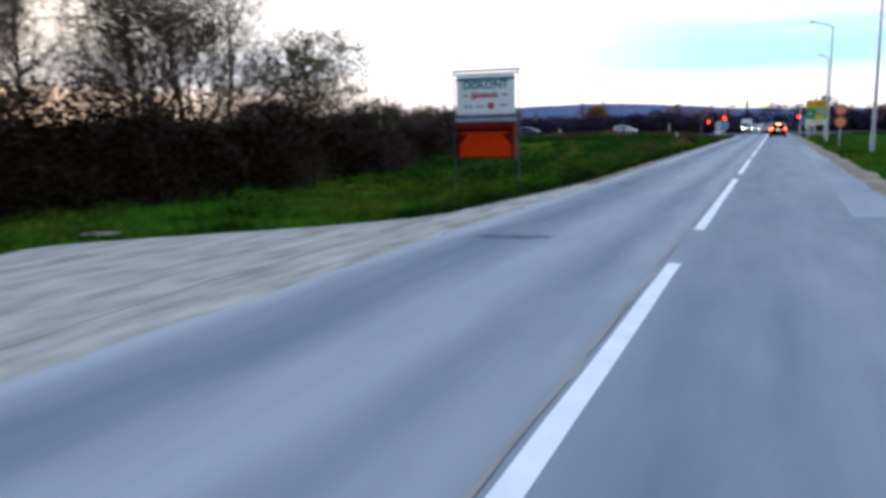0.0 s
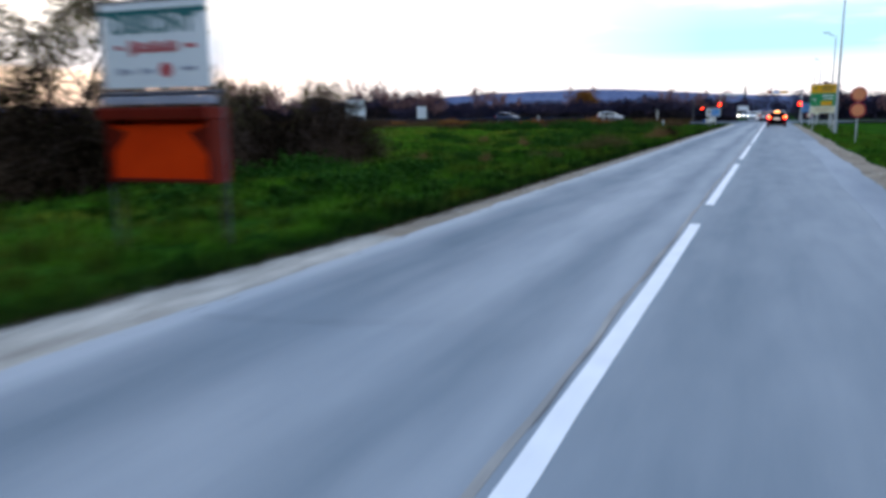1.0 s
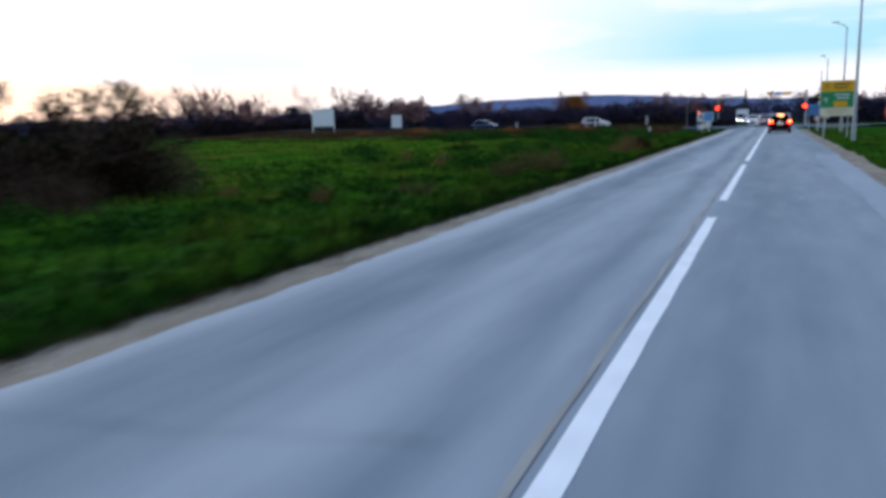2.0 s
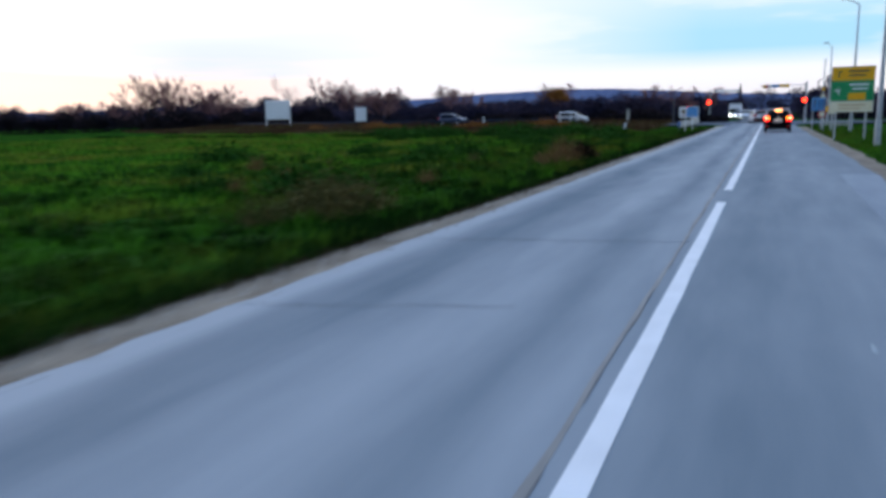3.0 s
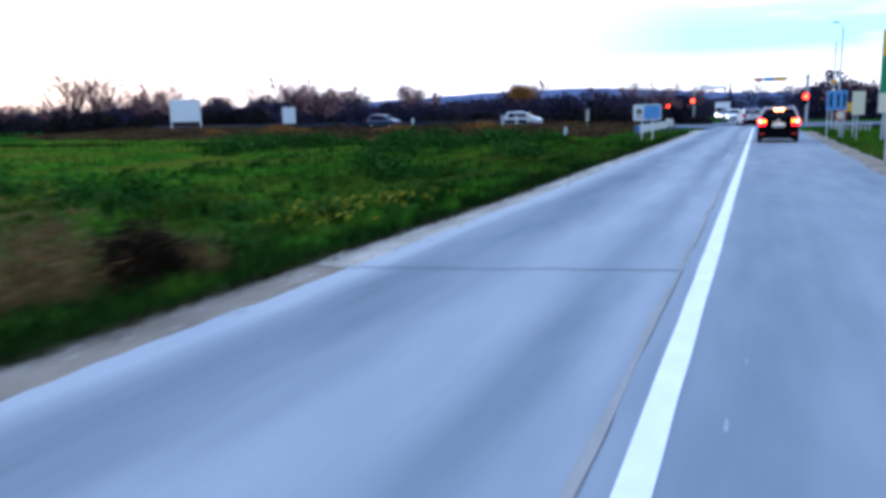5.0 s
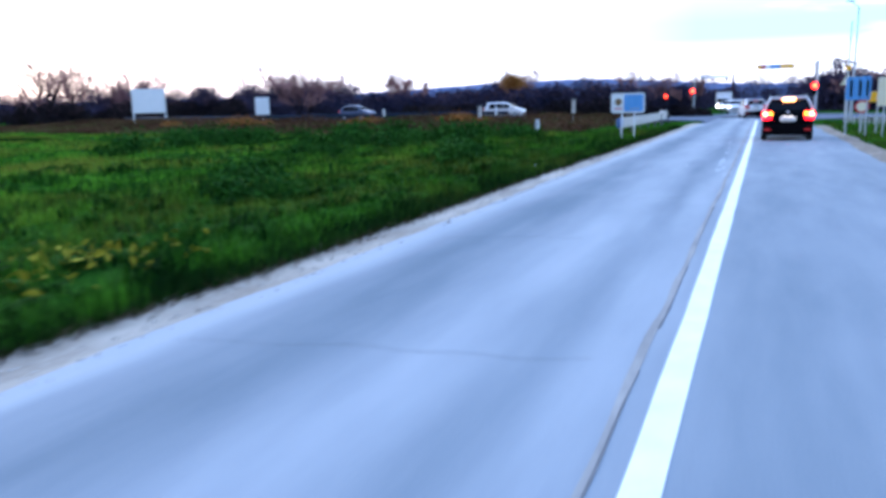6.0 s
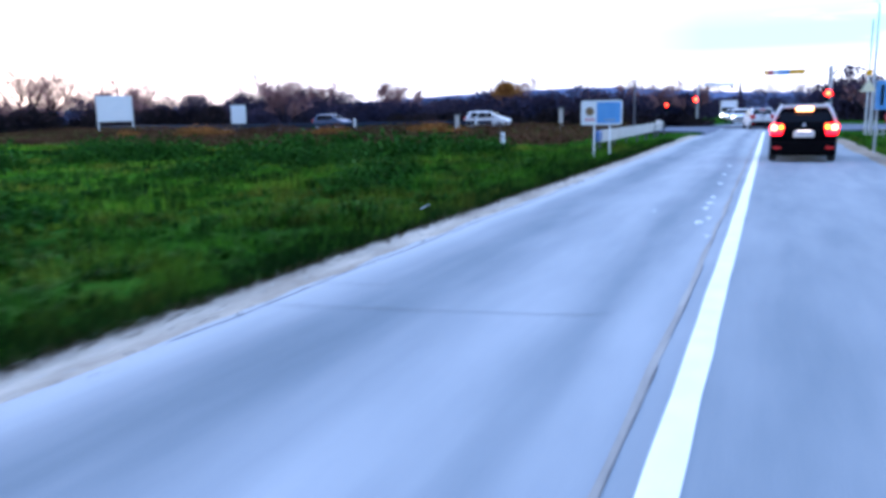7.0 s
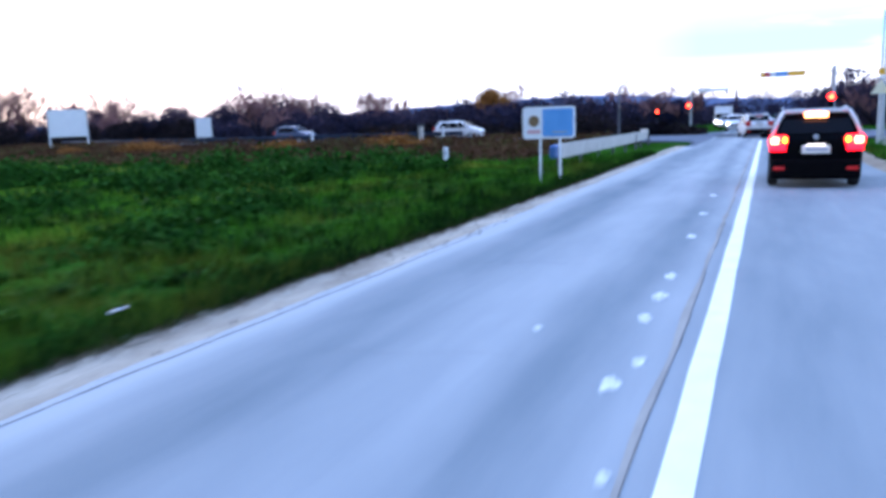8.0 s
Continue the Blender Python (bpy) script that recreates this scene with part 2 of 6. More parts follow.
GRASS = grass_material("grass_blade", (0.004, 0.024, 0.003), (0.078, 0.225, 0.014), (0.16, 0.165, 0.022), 0.55)
MEADOW = grass_material("meadow_blade", (0.024, 0.096, 0.008), (0.128, 0.330, 0.020), (0.25, 0.230, 0.032), 0.7)
TUSSOCK = surface("tussock_blade", (0.003, 0.018, 0.003), (0.052, 0.150, 0.015), 0.9, 1.2, 3, 0, spec=0.03, random_mix=0.5, span=(0.52, 0.95))
EDGE_GRASS = surface("edge_grass", (0.003, 0.018, 0.003), (0.028, 0.066, 0.010), 0.9, 0.8, 4, 0, spec=0.03, random_mix=0.5)
THATCH = surface("dry_thatch", (0.020, 0.016, 0.008), (0.13, 0.095, 0.055), 0.9, 1.5, 6, 0, spec=0.0, random_mix=0.5)
YELLOW_LEAF = surface("yellow_leaf", (0.20, 0.19, 0.012), (0.38, 0.34, 0.03), 0.85, 2, 9, 0, spec=0.05, random_mix=0.4)
WEED_GREEN = surface("weed_green", (0.010, 0.045, 0.006), (0.042, 0.125, 0.014), 0.85, 2, 9, 0, spec=0.05, random_mix=0.4)
BANK = surface("bank_soil", (0.020, 0.012, 0.008), (0.075, 0.042, 0.022), 0.95, 0.5, 5, 0.4, spec=0.0)
DITCH = surface("ditch_weed", (0.034, 0.020, 0.014), (0.135, 0.072, 0.040), 0.9, 0.10, 1.2, 0, spec=0.0, random_mix=0.4)
DRY = surface("dry_weed", (0.105, 0.058, 0.025), (0.34, 0.200, 0.088), 0.9, 0.8, 5, 0, spec=0.05, random_mix=0.4)
BARK = surface("bark", (0.030, 0.024, 0.020), (0.085, 0.068, 0.055), 0.9, 3, 30, 0.5, spec=0.1)
TWIG = surface("twig", (0.05, 0.036, 0.030), (0.13, 0.088, 0.068), 0.9, 2, 20, 0, spec=0.1)
BRANCHLET = surface("branchlet", (0.05, 0.042, 0.026), (0.13, 0.10, 0.060), 0.9, 0.6, 5, 0, spec=0.0, random_mix=0.4)
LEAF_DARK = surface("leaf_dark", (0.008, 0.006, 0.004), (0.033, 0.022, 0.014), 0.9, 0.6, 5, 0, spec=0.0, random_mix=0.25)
LEAF_OLIVE = surface("leaf_olive", (0.045, 0.050, 0.014), (0.16, 0.135, 0.042), 0.85, 0.5, 5, 0, spec=0.1, random_mix=0.4)
LEAF_RUST = surface("leaf_rust", (0.14, 0.058, 0.015), (0.42, 0.19, 0.045), 0.85, 0.5, 5, 0, spec=0.1, random_mix=0.4)
# Reddish twigs, lightened to pink to paint the sky's backlight on them.
FAR_TWIG_BACKLIT = surface("far_twig_backlit", (0.17, 0.085, 0.095), (0.46, 0.265, 0.255), 0.9, 0.3, 2, 0, spec=0.0)
# Dark far foliage, shifted to blue-violet to paint in the air's haze.
LEAF_FAR_HAZE = surface("leaf_far_haze", (0.017, 0.020, 0.046), (0.074, 0.060, 0.094), 0.9, 0.10, 0.5, 0, spec=0.0, random_mix=0.3)
LEAF_BROWN = surface("leaf_brown", (0.030, 0.020, 0.014), (0.105, 0.068, 0.045), 0.9, 0.6, 5, 0, spec=0.0, random_mix=0.35)
LEAF_HEDGE = surface("leaf_hedge", (0.008, 0.008, 0.013), (0.038, 0.030, 0.031), 0.9, 0.2, 1.5, 0, spec=0.0, random_mix=0.3)
# Blue tint and a weak glow paint distance haze over the hills.
HILL = surface("hazy_wooded_hill", (0.08, 0.12, 0.26), (0.20, 0.25, 0.44), 0.95, 0.008, 0.07, 0, spec=0.0)
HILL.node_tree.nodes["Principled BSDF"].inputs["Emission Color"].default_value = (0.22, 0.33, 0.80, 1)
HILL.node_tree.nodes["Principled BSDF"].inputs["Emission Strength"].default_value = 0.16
STEEL = surface("galvanised_steel", (0.40, 0.45, 0.52), (0.58, 0.62, 0.68), 0.5, 4, 50, 0.1, metal=0.3)
DARK_STEEL = surface("dark_steel", (0.05, 0.06, 0.08), (0.12, 0.13, 0.16), 0.5, 4, 50, 0.1, metal=0.3)
SIGN_WHITE = surface("sign_white", (0.80, 0.86, 0.91), (0.87, 0.92, 0.96), 0.45, 2, 30, 0.05)
SIGN_TEAL = surface("sign_teal", (0.01, 0.13, 0.14), (0.02, 0.19, 0.20), 0.5, 2, 30, 0.05)
SIGN_RED = surface("sign_red", (0.42, 0.03, 0.04), (0.60, 0.06, 0.07), 0.5, 2, 30, 0.05)
SIGN_GREY = surface("sign_grey", (0.28, 0.32, 0.42), (0.40, 0.44, 0.54), 0.5, 2, 30, 0.05)
SIGN_BLUE = surface("sign_blue", (0.10, 0.32, 0.72), (0.16, 0.42, 0.82), 0.45, 2, 30, 0.05)
SIGN_YELLOW = surface("sign_yellow", (0.96, 0.47, 0.004), (0.99, 0.56, 0.008), 0.45, 2, 30, 0.05)
SIGN_GREEN = surface("sign_green", (0.015, 0.29, 0.10), (0.03, 0.37, 0.13), 0.45, 2, 30, 0.05)
SIGN_CREAM = surface("sign_cream", (0.90, 0.83, 0.58), (0.95, 0.90, 0.70), 0.45, 2, 30, 0.05)
SIGN_BROWN = surface("sign_brown", (0.16, 0.11, 0.06), (0.24, 0.17, 0.08), 0.5, 2, 30, 0.05)
ORANGE = surface("orange_sheet", (0.66, 0.036, 0.001), (0.80, 0.052, 0.002), 0.6, 2, 40, 0.1, spec=0.1)
# Darker copy for lip, sides and floor; also paints the corner shade.
ORANGE_DARK = surface("dark_red_sheet_shade", (0.11, 0.008, 0.004), (0.17, 0.014, 0.006), 0.6, 3, 40, 0.1, spec=0.1)
CONCRETE = surface("concrete", (0.42, 0.42, 0.41), (0.60, 0.60, 0.58), 0.85, 2, 40, 0.3)
CAR_DARK = surface("car_paint_dark", (0.0010, 0.0012, 0.002), (0.0016, 0.002, 0.0035), 0.30, 2, 100, 0, spec=0.03)
CAR_WHITE = surface("car_paint_white", (0.72, 0.73, 0.75), (0.78, 0.79, 0.81), 0.3, 2, 100, 0)
CAR_SILVER = surface("car_paint_silver", (0.42, 0.45, 0.50), (0.50, 0.53, 0.58), 0.3, 2, 100, 0, metal=0.4)
CAR_BLUE = surface("car_paint_blue", (0.03, 0.06, 0.13), (0.05, 0.09, 0.18), 0.3, 2, 100, 0)
CAR_GLASS = surface("car_glass", (0.002, 0.002, 0.004), (0.004, 0.005, 0.008), 0.10, 2, 100, 0, spec=0.09)
RUBBER = surface("rubber", (0.012, 0.012, 0.012), (0.025, 0.025, 0.025), 0.85, 6, 60, 0.2)
PLASTIC = surface("black_plastic", (0.002, 0.002, 0.003), (0.004, 0.004, 0.005), 0.6, 6, 60, 0.1, spec=0.03)
PLATE = surface("plate_white", (0.84, 0.80, 0.74), (0.92, 0.88, 0.82), 0.4, 6, 60, 0)
RED_LENS = lamp_material("red_tail_lens", (1.0, 0.003, 0.010), 3.5)
BRAKE = lamp_material("brake_light", (1.0, 0.34, 0.13), 7.0)
HIGH_BRAKE = lamp_material("high_brake_light", (1.0, 0.34, 0.10), 8.0)
# Bumper reflectors are no lamps; a weak red glow is added to them.
FOG_GLOW = lamp_material("fog_reflector_glow", (0.45, 0.008, 0.008), 0.12)
PLATE_LAMP = lamp_material("plate_lamp", (1.0, 0.80, 0.66), 3.0)
AMBER = lamp_material("amber_lens", (1.0, 0.55, 0.01), 4.0)
# Unlit lenses and reflectors, with a trace of added glow.
DIM_RED = lamp_material("fog_reflector", (0.45, 0.02, 0.02), 0.02)
HEADLIGHT = lamp_material("headlight", (1.0, 0.93, 0.78), 14.0)
SIGNAL_RED = lamp_material("signal_red", (1.0, 0.006, 0.004), 6.0)
SIGNAL_CORE = lamp_material("signal_core", (1.0, 0.07, 0.014), 9.0)

# ---- mesh helpers ----


def finish(name, bm, material, parent=None, label="", smooth=False):
    me = bpy.data.meshes.new(name)
    bm.normal_update()
    bm.to_mesh(me)
    bm.free()
    me.materials.append(material)
    if smooth:
        for p in me.polygons:
            p.use_smooth = True
    ob = new(name, me)
    ob.parent = parent
    if label:
        ob["label"] = label
    return ob


def part(name, bm, material, parent, label="", smooth=False):
    return finish(name, bm, material, parent, label, smooth)


def thing(name, label, category, m=Matrix(), group="", kind=""):
    ob = new(name)
    ob.empty_display_size = 0.2
    ob.matrix_world = m
    return tagged(ob, label, category, group, kind)


def add_box(bm, c, s, bevel=0.0, rot=None):
    r = bmesh.ops.create_cube(bm, size=1.0)
    vs = r["verts"]
    m = Matrix.Translation(c) @ (rot or Matrix()) @ Matrix.Diagonal((*s, 1))
    bmesh.ops.transform(bm, matrix=m, verts=vs)
    if bevel:
        es = list({e for v in vs for e in v.link_edges})
        bmesh.ops.bevel(bm, geom=es, offset=bevel, segments=2, affect="EDGES", profile=0.5)
    return bm


def box(c, s, bevel=0.0, rot=None):
    return add_box(bmesh.new(), c, s, bevel, rot)


def add_tube(bm, points, radii, sides=8, cap=True):
    """A tapered tube along points."""
    pts = [Vector(p) for p in points]
    rings = []
    for i, p in enumerate(pts):
        d = (pts[min(i + 1, len(pts) - 1)] - pts[max(i - 1, 0)]).normalized()
        a = d.orthogonal().normalized()
        b = d.cross(a)
        r = radii[i] if hasattr(radii, "__len__") else radii
        rings.append([bm.verts.new(p + (a * math.cos(k * math.tau / sides) + b * math.sin(k * math.tau / sides)) * r) for k in range(sides)])
    for u, v in zip(rings, rings[1:]):
        for k in range(sides):
            bm.faces.new((u[k], u[(k + 1) % sides], v[(k + 1) % sides], v[k]))
    if cap:
        bm.faces.new(rings[0][::-1])
        bm.faces.new(rings[-1])
    return bm


def tube(points, radii, sides=8):
    return add_tube(bmesh.new(), points, radii, sides)


def disc(c, r, depth, axis="Y", sides=24):
    bm = bmesh.new()
    c = Vector(c)
    d = {"X": Vector((1, 0, 0)), "Y": Vector((0, 1, 0)), "Z": Vector((0, 0, 1))}[axis] * depth / 2
    return add_tube(bm, [c - d, c + d], r, sides)


def soup(name, verts, faces, material, parent=None):
    me = bpy.data.meshes.new(name)
    me.from_pydata(verts, [], faces)
    me.materials.append(material)
    ob = new(name, me)
    ob.parent = parent
    return ob


def smoothstep(a, b, x):
    t = min(1.0, max(0.0, (x - a) / (b - a)))
    return t * t * (3 - 2 * t)


def ground_z(x, y):
    """The field lies a little lower than the road."""
    side = -x - 4.4 if x < 0 else x - 4.0
    drop = -0.05 - 0.25 * smoothstep(0.2, 5.0, side)
    lump = 0.05 * noise.noise(Vector((x * 0.35, y * 0.35, 0))) + 0.02 * noise.noise(Vector((x * 1.3, y * 1.3, 5)))
    return drop + lump * smoothstep(0.0, 1.0, side)


# ---- ground ----


def build_ground():
    xs = [-4200, -2000, -1000, -500, -300, -200, -150, -120, -100, -80, -65, -50, -42, -35, -30, -26, -23] + [-20 + 0.8 * i for i in range(20)] \
        + [-4.3, -3.8, -2, 0, 2, 3.4, 3.9, 4.6, 5.4, 6.4, 8, 10, 13, 17, 22, 30, 45, 70, 120, 300, 900, 4200]
    ys = [-900, -300, -120, -60, -30, -15] + [-8 + 1.2 * i for i in range(100)] + [115, 122, 130, 140, 150, 165, 180, 200, 230, 270, 330, 420, 600, 900, 1500, 2600, 4500]
    verts, faces = [], []
    for y in ys:
        for x in xs:
            z = ground_z(x, y) if -60 < x < 60 and -60 < y < 200 else -0.3
            if -3.9 < x < 3.6:
                z = -0.12
            verts.append((x, y, z))
    w = len(xs)
    for j in range(len(ys) - 1):
        for i in range(w - 1):
            a = j * w + i
            faces.append((a, a + 1, a + w + 1, a + w))
    ob = soup("ground", verts, faces, SOIL)
    tagged(ob, "dark green grassy field beside the road", "ground", kind="structure")


def strip(name, left, right, ys, z, material, parent=None, thick=0.1):
    """A ribbon along the road with uneven margins: left(y) and right(y) give its edges."""
    bm = bmesh.new()
    top, low = [], []
    for y in ys:
        a, b = left(y), right(y)
        zz = z(y) if callable(z) else z
        top.append((bm.verts.new((a, y, zz)), bm.verts.new((b, y, zz))))
        low.append((bm.verts.new((a, y, zz - thick)), bm.verts.new((b, y, zz - thick))))
    for i in range(len(ys) - 1):
        bm.faces.new((top[i][0], top[i][1], top[i + 1][1], top[i + 1][0]))
        bm.faces.new((low[i][0], top[i][0], top[i + 1][0], low[i + 1][0]))
        bm.faces.new((top[i][1], low[i][1], low[i + 1][1], top[i + 1][1]))
    bm.faces.new((top[0][1], top[0][0], low[0][0], low[0][1]))
    bm.faces.new((top[-1][0], top[-1][1], low[-1][1], low[-1][0]))
    return finish(name, bm, material, parent)


def wob(y, f, a, s):
    return a * noise.noise(Vector((y * f, s, 0.3)))


def left_edge(y):
    return -3.58 + wob(y, 0.12, 0.07, 1) + wob(y, 1.3, 0.06, 2) + wob(y, 4.3, 0.035, 6)


def right_edge(y):
    return 3.15 + wob(y, 0.35, 0.12, 3) + wob(y, 1.7, 0.05, 4)


def gravel_left(y):
    w = -4.24 + wob(y, 0.12, 0.10, 7) + wob(y, 2.6, 0.04, 8)
    return w - 4.4 * smoothstep(14.5, 6.5, y) ** 1.6 - 0.5 * smoothstep(21, 13, y) + 1.3 * smoothstep(7.8, 5.0, y)


def gravel_right(y):
    return 3.82 + wob(y, 0.4, 0.15, 9) + wob(y, 2.0, 0.08, 10)


def build_road():
    ys = [-80 + 2.0 * i for i in range(40)] + [0.2 * i for i in range(700)] + [140 + 5 * i for i in range(120)]
    road = strip("road", left_edge, right_edge, ys, 0.0, ASPHALT)
    tagged(road, "worn grey asphalt two-lane road with pale wheel tracks", "road", kind="structure")
    g = strip("gravel_shoulder_far", gravel_left, lambda y: -3.45, [64 + 0.35 * i for i in range(165)], lambda y: -0.016, TAN_GRAVEL)
    tagged(g, "tan gravel shoulder beside the asphalt near the junction", "gravel", kind="structure")
    yg = [19.5 + 0.35 * i for i in range(128)]
    g = strip("gravel_shoulder_left", gravel_left, lambda y: -3.45, yg, lambda y: -0.018, GRAVEL)
    tagged(g, "tan gravel shoulder between asphalt and grass", "gravel", kind="structure")
    yd = [-30 + 0.3 * i for i in range(171)]
    g = strip("gravel_driveway", gravel_left, lambda y: -3.45, yd, lambda y: -0.012, PALE_GRAVEL)
    tagged(g, "pale dusty gravel driveway mouth with wheel ruts", "gravel", kind="structure")
    for k, (x0, x1, y0, y1) in enumerate(((-4.3, -4.9, 1.0, 13.5),)):
        yy = [y0 + (y1 - y0) * i / 30 for i in range(31)]
        mid = lambda y: x0 + (x1 - x0) * (y - y0) / (y1 - y0) + wob(y, 0.5, 0.25, 40 + k)
        wd = lambda y: 0.035 * math.sin(math.pi * min(1, max(0, (y - y0) / (y1 - y0)))) + wob(y, 1.5, 0.05, 50 + k)
        strip("wheel_rut", lambda y: mid(y) - max(0.01, wd(y)), lambda y: mid(y) + max(0.01, wd(y)), yy, -0.007, RUT, g, 0.003)
    g = strip("gravel_shoulder_right", lambda y: 3.0, gravel_right, [-30 + 0.5 * i for i in range(290)], lambda y: -0.018, GRAVEL)
    tagged(g, "tan gravel shoulder", "gravel", kind="structure")
    # markings
    spans = [(-33.0, -19.3), (-16.9, -5.3), (-2.9, 8.74), (11.76, 23.33), (25.8, 36.92), (39.6, 50.85), (53.1, 128.0), (165, 177), (180, 192), (195, 207)]
    for a, b in spans:
        k = max(2, int((b - a) / 0.8))
        yy = [a + (b - a) * i / k for i in range(k + 1)]
        # past y 52 the line is drawn slightly wider to paint its glare
        strip("lane_marking", lambda y: -0.075 + wob(y, 1.1, 0.012, 20), lambda y: 0.075 + 0.014 * smoothstep(52, 56, y) + wob(y, 1.3, 0.012, 21), yy, 0.005, PAINT_WHITE, road, 0.004)
    # the seam beside the line, and cracks across
    yy = [-20 + 0.14 * i for i in range(1050)]

    def seam_x(y):
        return -0.13 - 0.085 * smoothstep(20, 60, y) + wob(y, 0.35, 0.022, 30) + wob(y, 1.3, 0.010, 36)

    strip("seam", lambda y: seam_x(y) - 0.024 - max(0.0, 0.016 + wob(y, 0.8, 0.032, 33)), lambda y: seam_x(y) + 0.004 + max(0.0, wob(y, 1.9, 0.03, 31)), yy, 0.003, SEAM, road, 0.003)
    for k in range(34):
        y0 = -6 + k * 3.6 + 0.9 * noise.noise(Vector((k * 1.7, 2, 3)))
        ln = 2.7 + 1.4 * noise.noise(Vector((k * 2.3, 5, 3)))
        ys2 = [y0 + ln * i / 14 for i in range(15)]
        strip("seam_crack", lambda y: seam_x(y) + 0.004, lambda y: seam_x(y) + 0.010 + abs(wob(y, 1.6, 0.016, 61)), ys2, 0.005, SEAM_DARK, road, 0.003)

    def crack(x0, y0, x1, y1, w, s):
        bm = bmesh.new()
        row = []
        k = 24
        for i in range(k + 1):
            f = i / k
            x = x0 + (x1 - x0) * f
            y = y0 + (y1 - y0) * f + 0.09 * noise.noise(Vector((x * 1.7, s, 0))) + 0.03 * noise.noise(Vector((x * 7, s, 3)))
            h = w * 0.36 * (0.6 + 0.5 * noise.noise(Vector((x * 3, s, 9)))) / 2
            row.append((bm.verts.new((x, y - h, 0.004)), bm.verts.new((x, y + h, 0.004))))
        for u, v in zip(row, row[1:]):
            bm.faces.new((u[0], v[0], v[1], u[1]))
        finish("crack", bm, TAR, road)

    for i, (x0, y0, x1, y1, w) in enumerate([(-3.55, 45.7, -0.1, 46.45, 0.08), (-3.5, 42.0, -1.2, 42.7, 0.045), (-3.3, 36.5, -0.2, 37.3, 0.07),
                                             (-3.6, 63.95, -0.25, 64.75, 0.10), (-2.7, 55.2, -0.6, 55.5, 0.018), (-3.3, 16.7, -1.2, 17.2, 0.035),
                                             (-3.5, 27.0, -0.6, 27.6, 0.03), (-3.1, 72.6, -1.5, 73.0, 0.035), (-3.55, 76.6, -0.7, 77.2, 0.038), (-3.5, 77.45, -2.8, 77.65, 0.03), (-3.3, 68.3, -0.5, 68.8, 0.02),
                                             (-2.6, 82.6, -1.2, 82.9, 0.014), (-3.4, 90.5, -0.6, 91.2, 0.03), (-2.9, 86.0, -1.5, 86.3, 0.025)]):
        crack(x0, y0, x1, y1, w, i * 3.7)

    yy = [75.5 + 0.3 * i for i in range(44)]
    strip("edge_crack", lambda y: -3.50 + wob(y, 0.35, 0.10, 71) + wob(y, 1.7, 0.03, 73), lambda y: -3.492 + wob(y, 0.35, 0.10, 71) + wob(y, 1.7, 0.03, 73) + abs(wob(y, 1.2, 0.013, 72)), yy, 0.004, SEAM_DARK, road, 0.003)

    def patch(name, cx, cy, rx, ry, material, s, z=0.004):
        bm = bmesh.new()
        vs = []
        for k in range(40):
            a = k * math.tau / 40
            r = 1 + 0.45 * noise.noise(Vector((math.cos(a) * 1.6, math.sin(a) * 1.6, s))) + 0.3 * noise.noise(Vector((math.cos(a) * 5, math.sin(a) * 5, s)))
            vs.append(bm.verts.new((cx + rx * r * math.cos(a), cy + ry * r * math.sin(a), z)))
        bm.faces.new(vs)
        finish(name, bm, material, road)

    patch("tar_patch", -2.55, 10.25, 0.52, 0.15, PATCH_ASPHALT, 8)
    patch("tar_patch", -2.25, 10.40, 0.36, 0.12, PATCH_ASPHALT, 12, 0.006)
    for i, (x, y, r) in enumerate([(-0.51, 85.8, 0.09), (-0.50, 84.9, 0.10), (-0.53, 84.1, 0.09), (-0.40, 83.0, 0.07), (-0.50, 82.5, 0.09), (-0.30, 81.3, 0.05),
                                   (-0.55, 88.5, 0.10), (-0.6, 91.0, 0.10), (-0.62, 94.0, 0.12), (-1.25, 83.6, 0.05), (1.39, 40.3, 0.035), (1.43, 42.4, 0.03), (0.35, 60.9, 0.018), (0.43, 62.0, 0.012)]):
        patch("paint_spot", x, y, r * 0.6, r * 1.5, WORN_PAINT, i * 2.2)
    # lighter strip in the near lane
    strip("pale_lane_strip", lambda y: 2.35 + wob(y, 0.09, 0.25, 44) + wob(y, 1.1, 0.03, 45), lambda y: right_edge(y) - 0.02, [14 + 0.4 * i for i in range(110)], 0.004,
          surface("pale_asphalt", (0.20, 0.235, 0.27), (0.36, 0.39, 0.42), 0.7, 0.8, 60, 0.3, spec=0.2, stretch=(1, 0.15, 1)), road, 0.003)
    # loose stones along both margins of the asphalt
    rng = random.Random(4)
    verts, faces = [], []
    for i in range(9000):
        y = rng.uniform(2, 100)
        if rng.random() < 0.82:
            gl = gravel_left(y)
            x = left_edge(y) + 0.16 - (left_edge(y) - gl + 0.25) * rng.random() ** 0.8
        else:
            x = right_edge(y) - 0.10 + 0.75 * rng.random()
        r = 0.006 + 0.022 * rng.random() ** 3
        a = rng.uniform(0, 6.28)
        k = len(verts)
        z0 = 0.0 if left_edge(y) < x < right_edge(y) else -0.018
        for j in range(4):
            q = a + j * 1.571
            f = rng.uniform(0.7, 1.2)
            verts.append((x + r * f * math.cos(q), y + r * f * math.sin(q), z0))
        verts.append((x + rng.gauss(0, 0.2) * r, y, z0 + r * rng.uniform(0.6, 1.1)))
        faces += [(k, k + 1, k + 4), (k + 1, k + 2, k + 4), (k + 2, k + 3, k + 4), (k + 3, k, k + 4)]
    ob = soup("loose_gravel", verts, faces, STONE)
    tagged(ob, "loose stones scattered along the asphalt margins", "gravel", kind="stuff")


def crossing_y(x):
    return 141 + 0.0045 * max(0, -x - 25) ** 2 if x > -140 else 141 + 59.5 + 1.035 * (-x - 140)


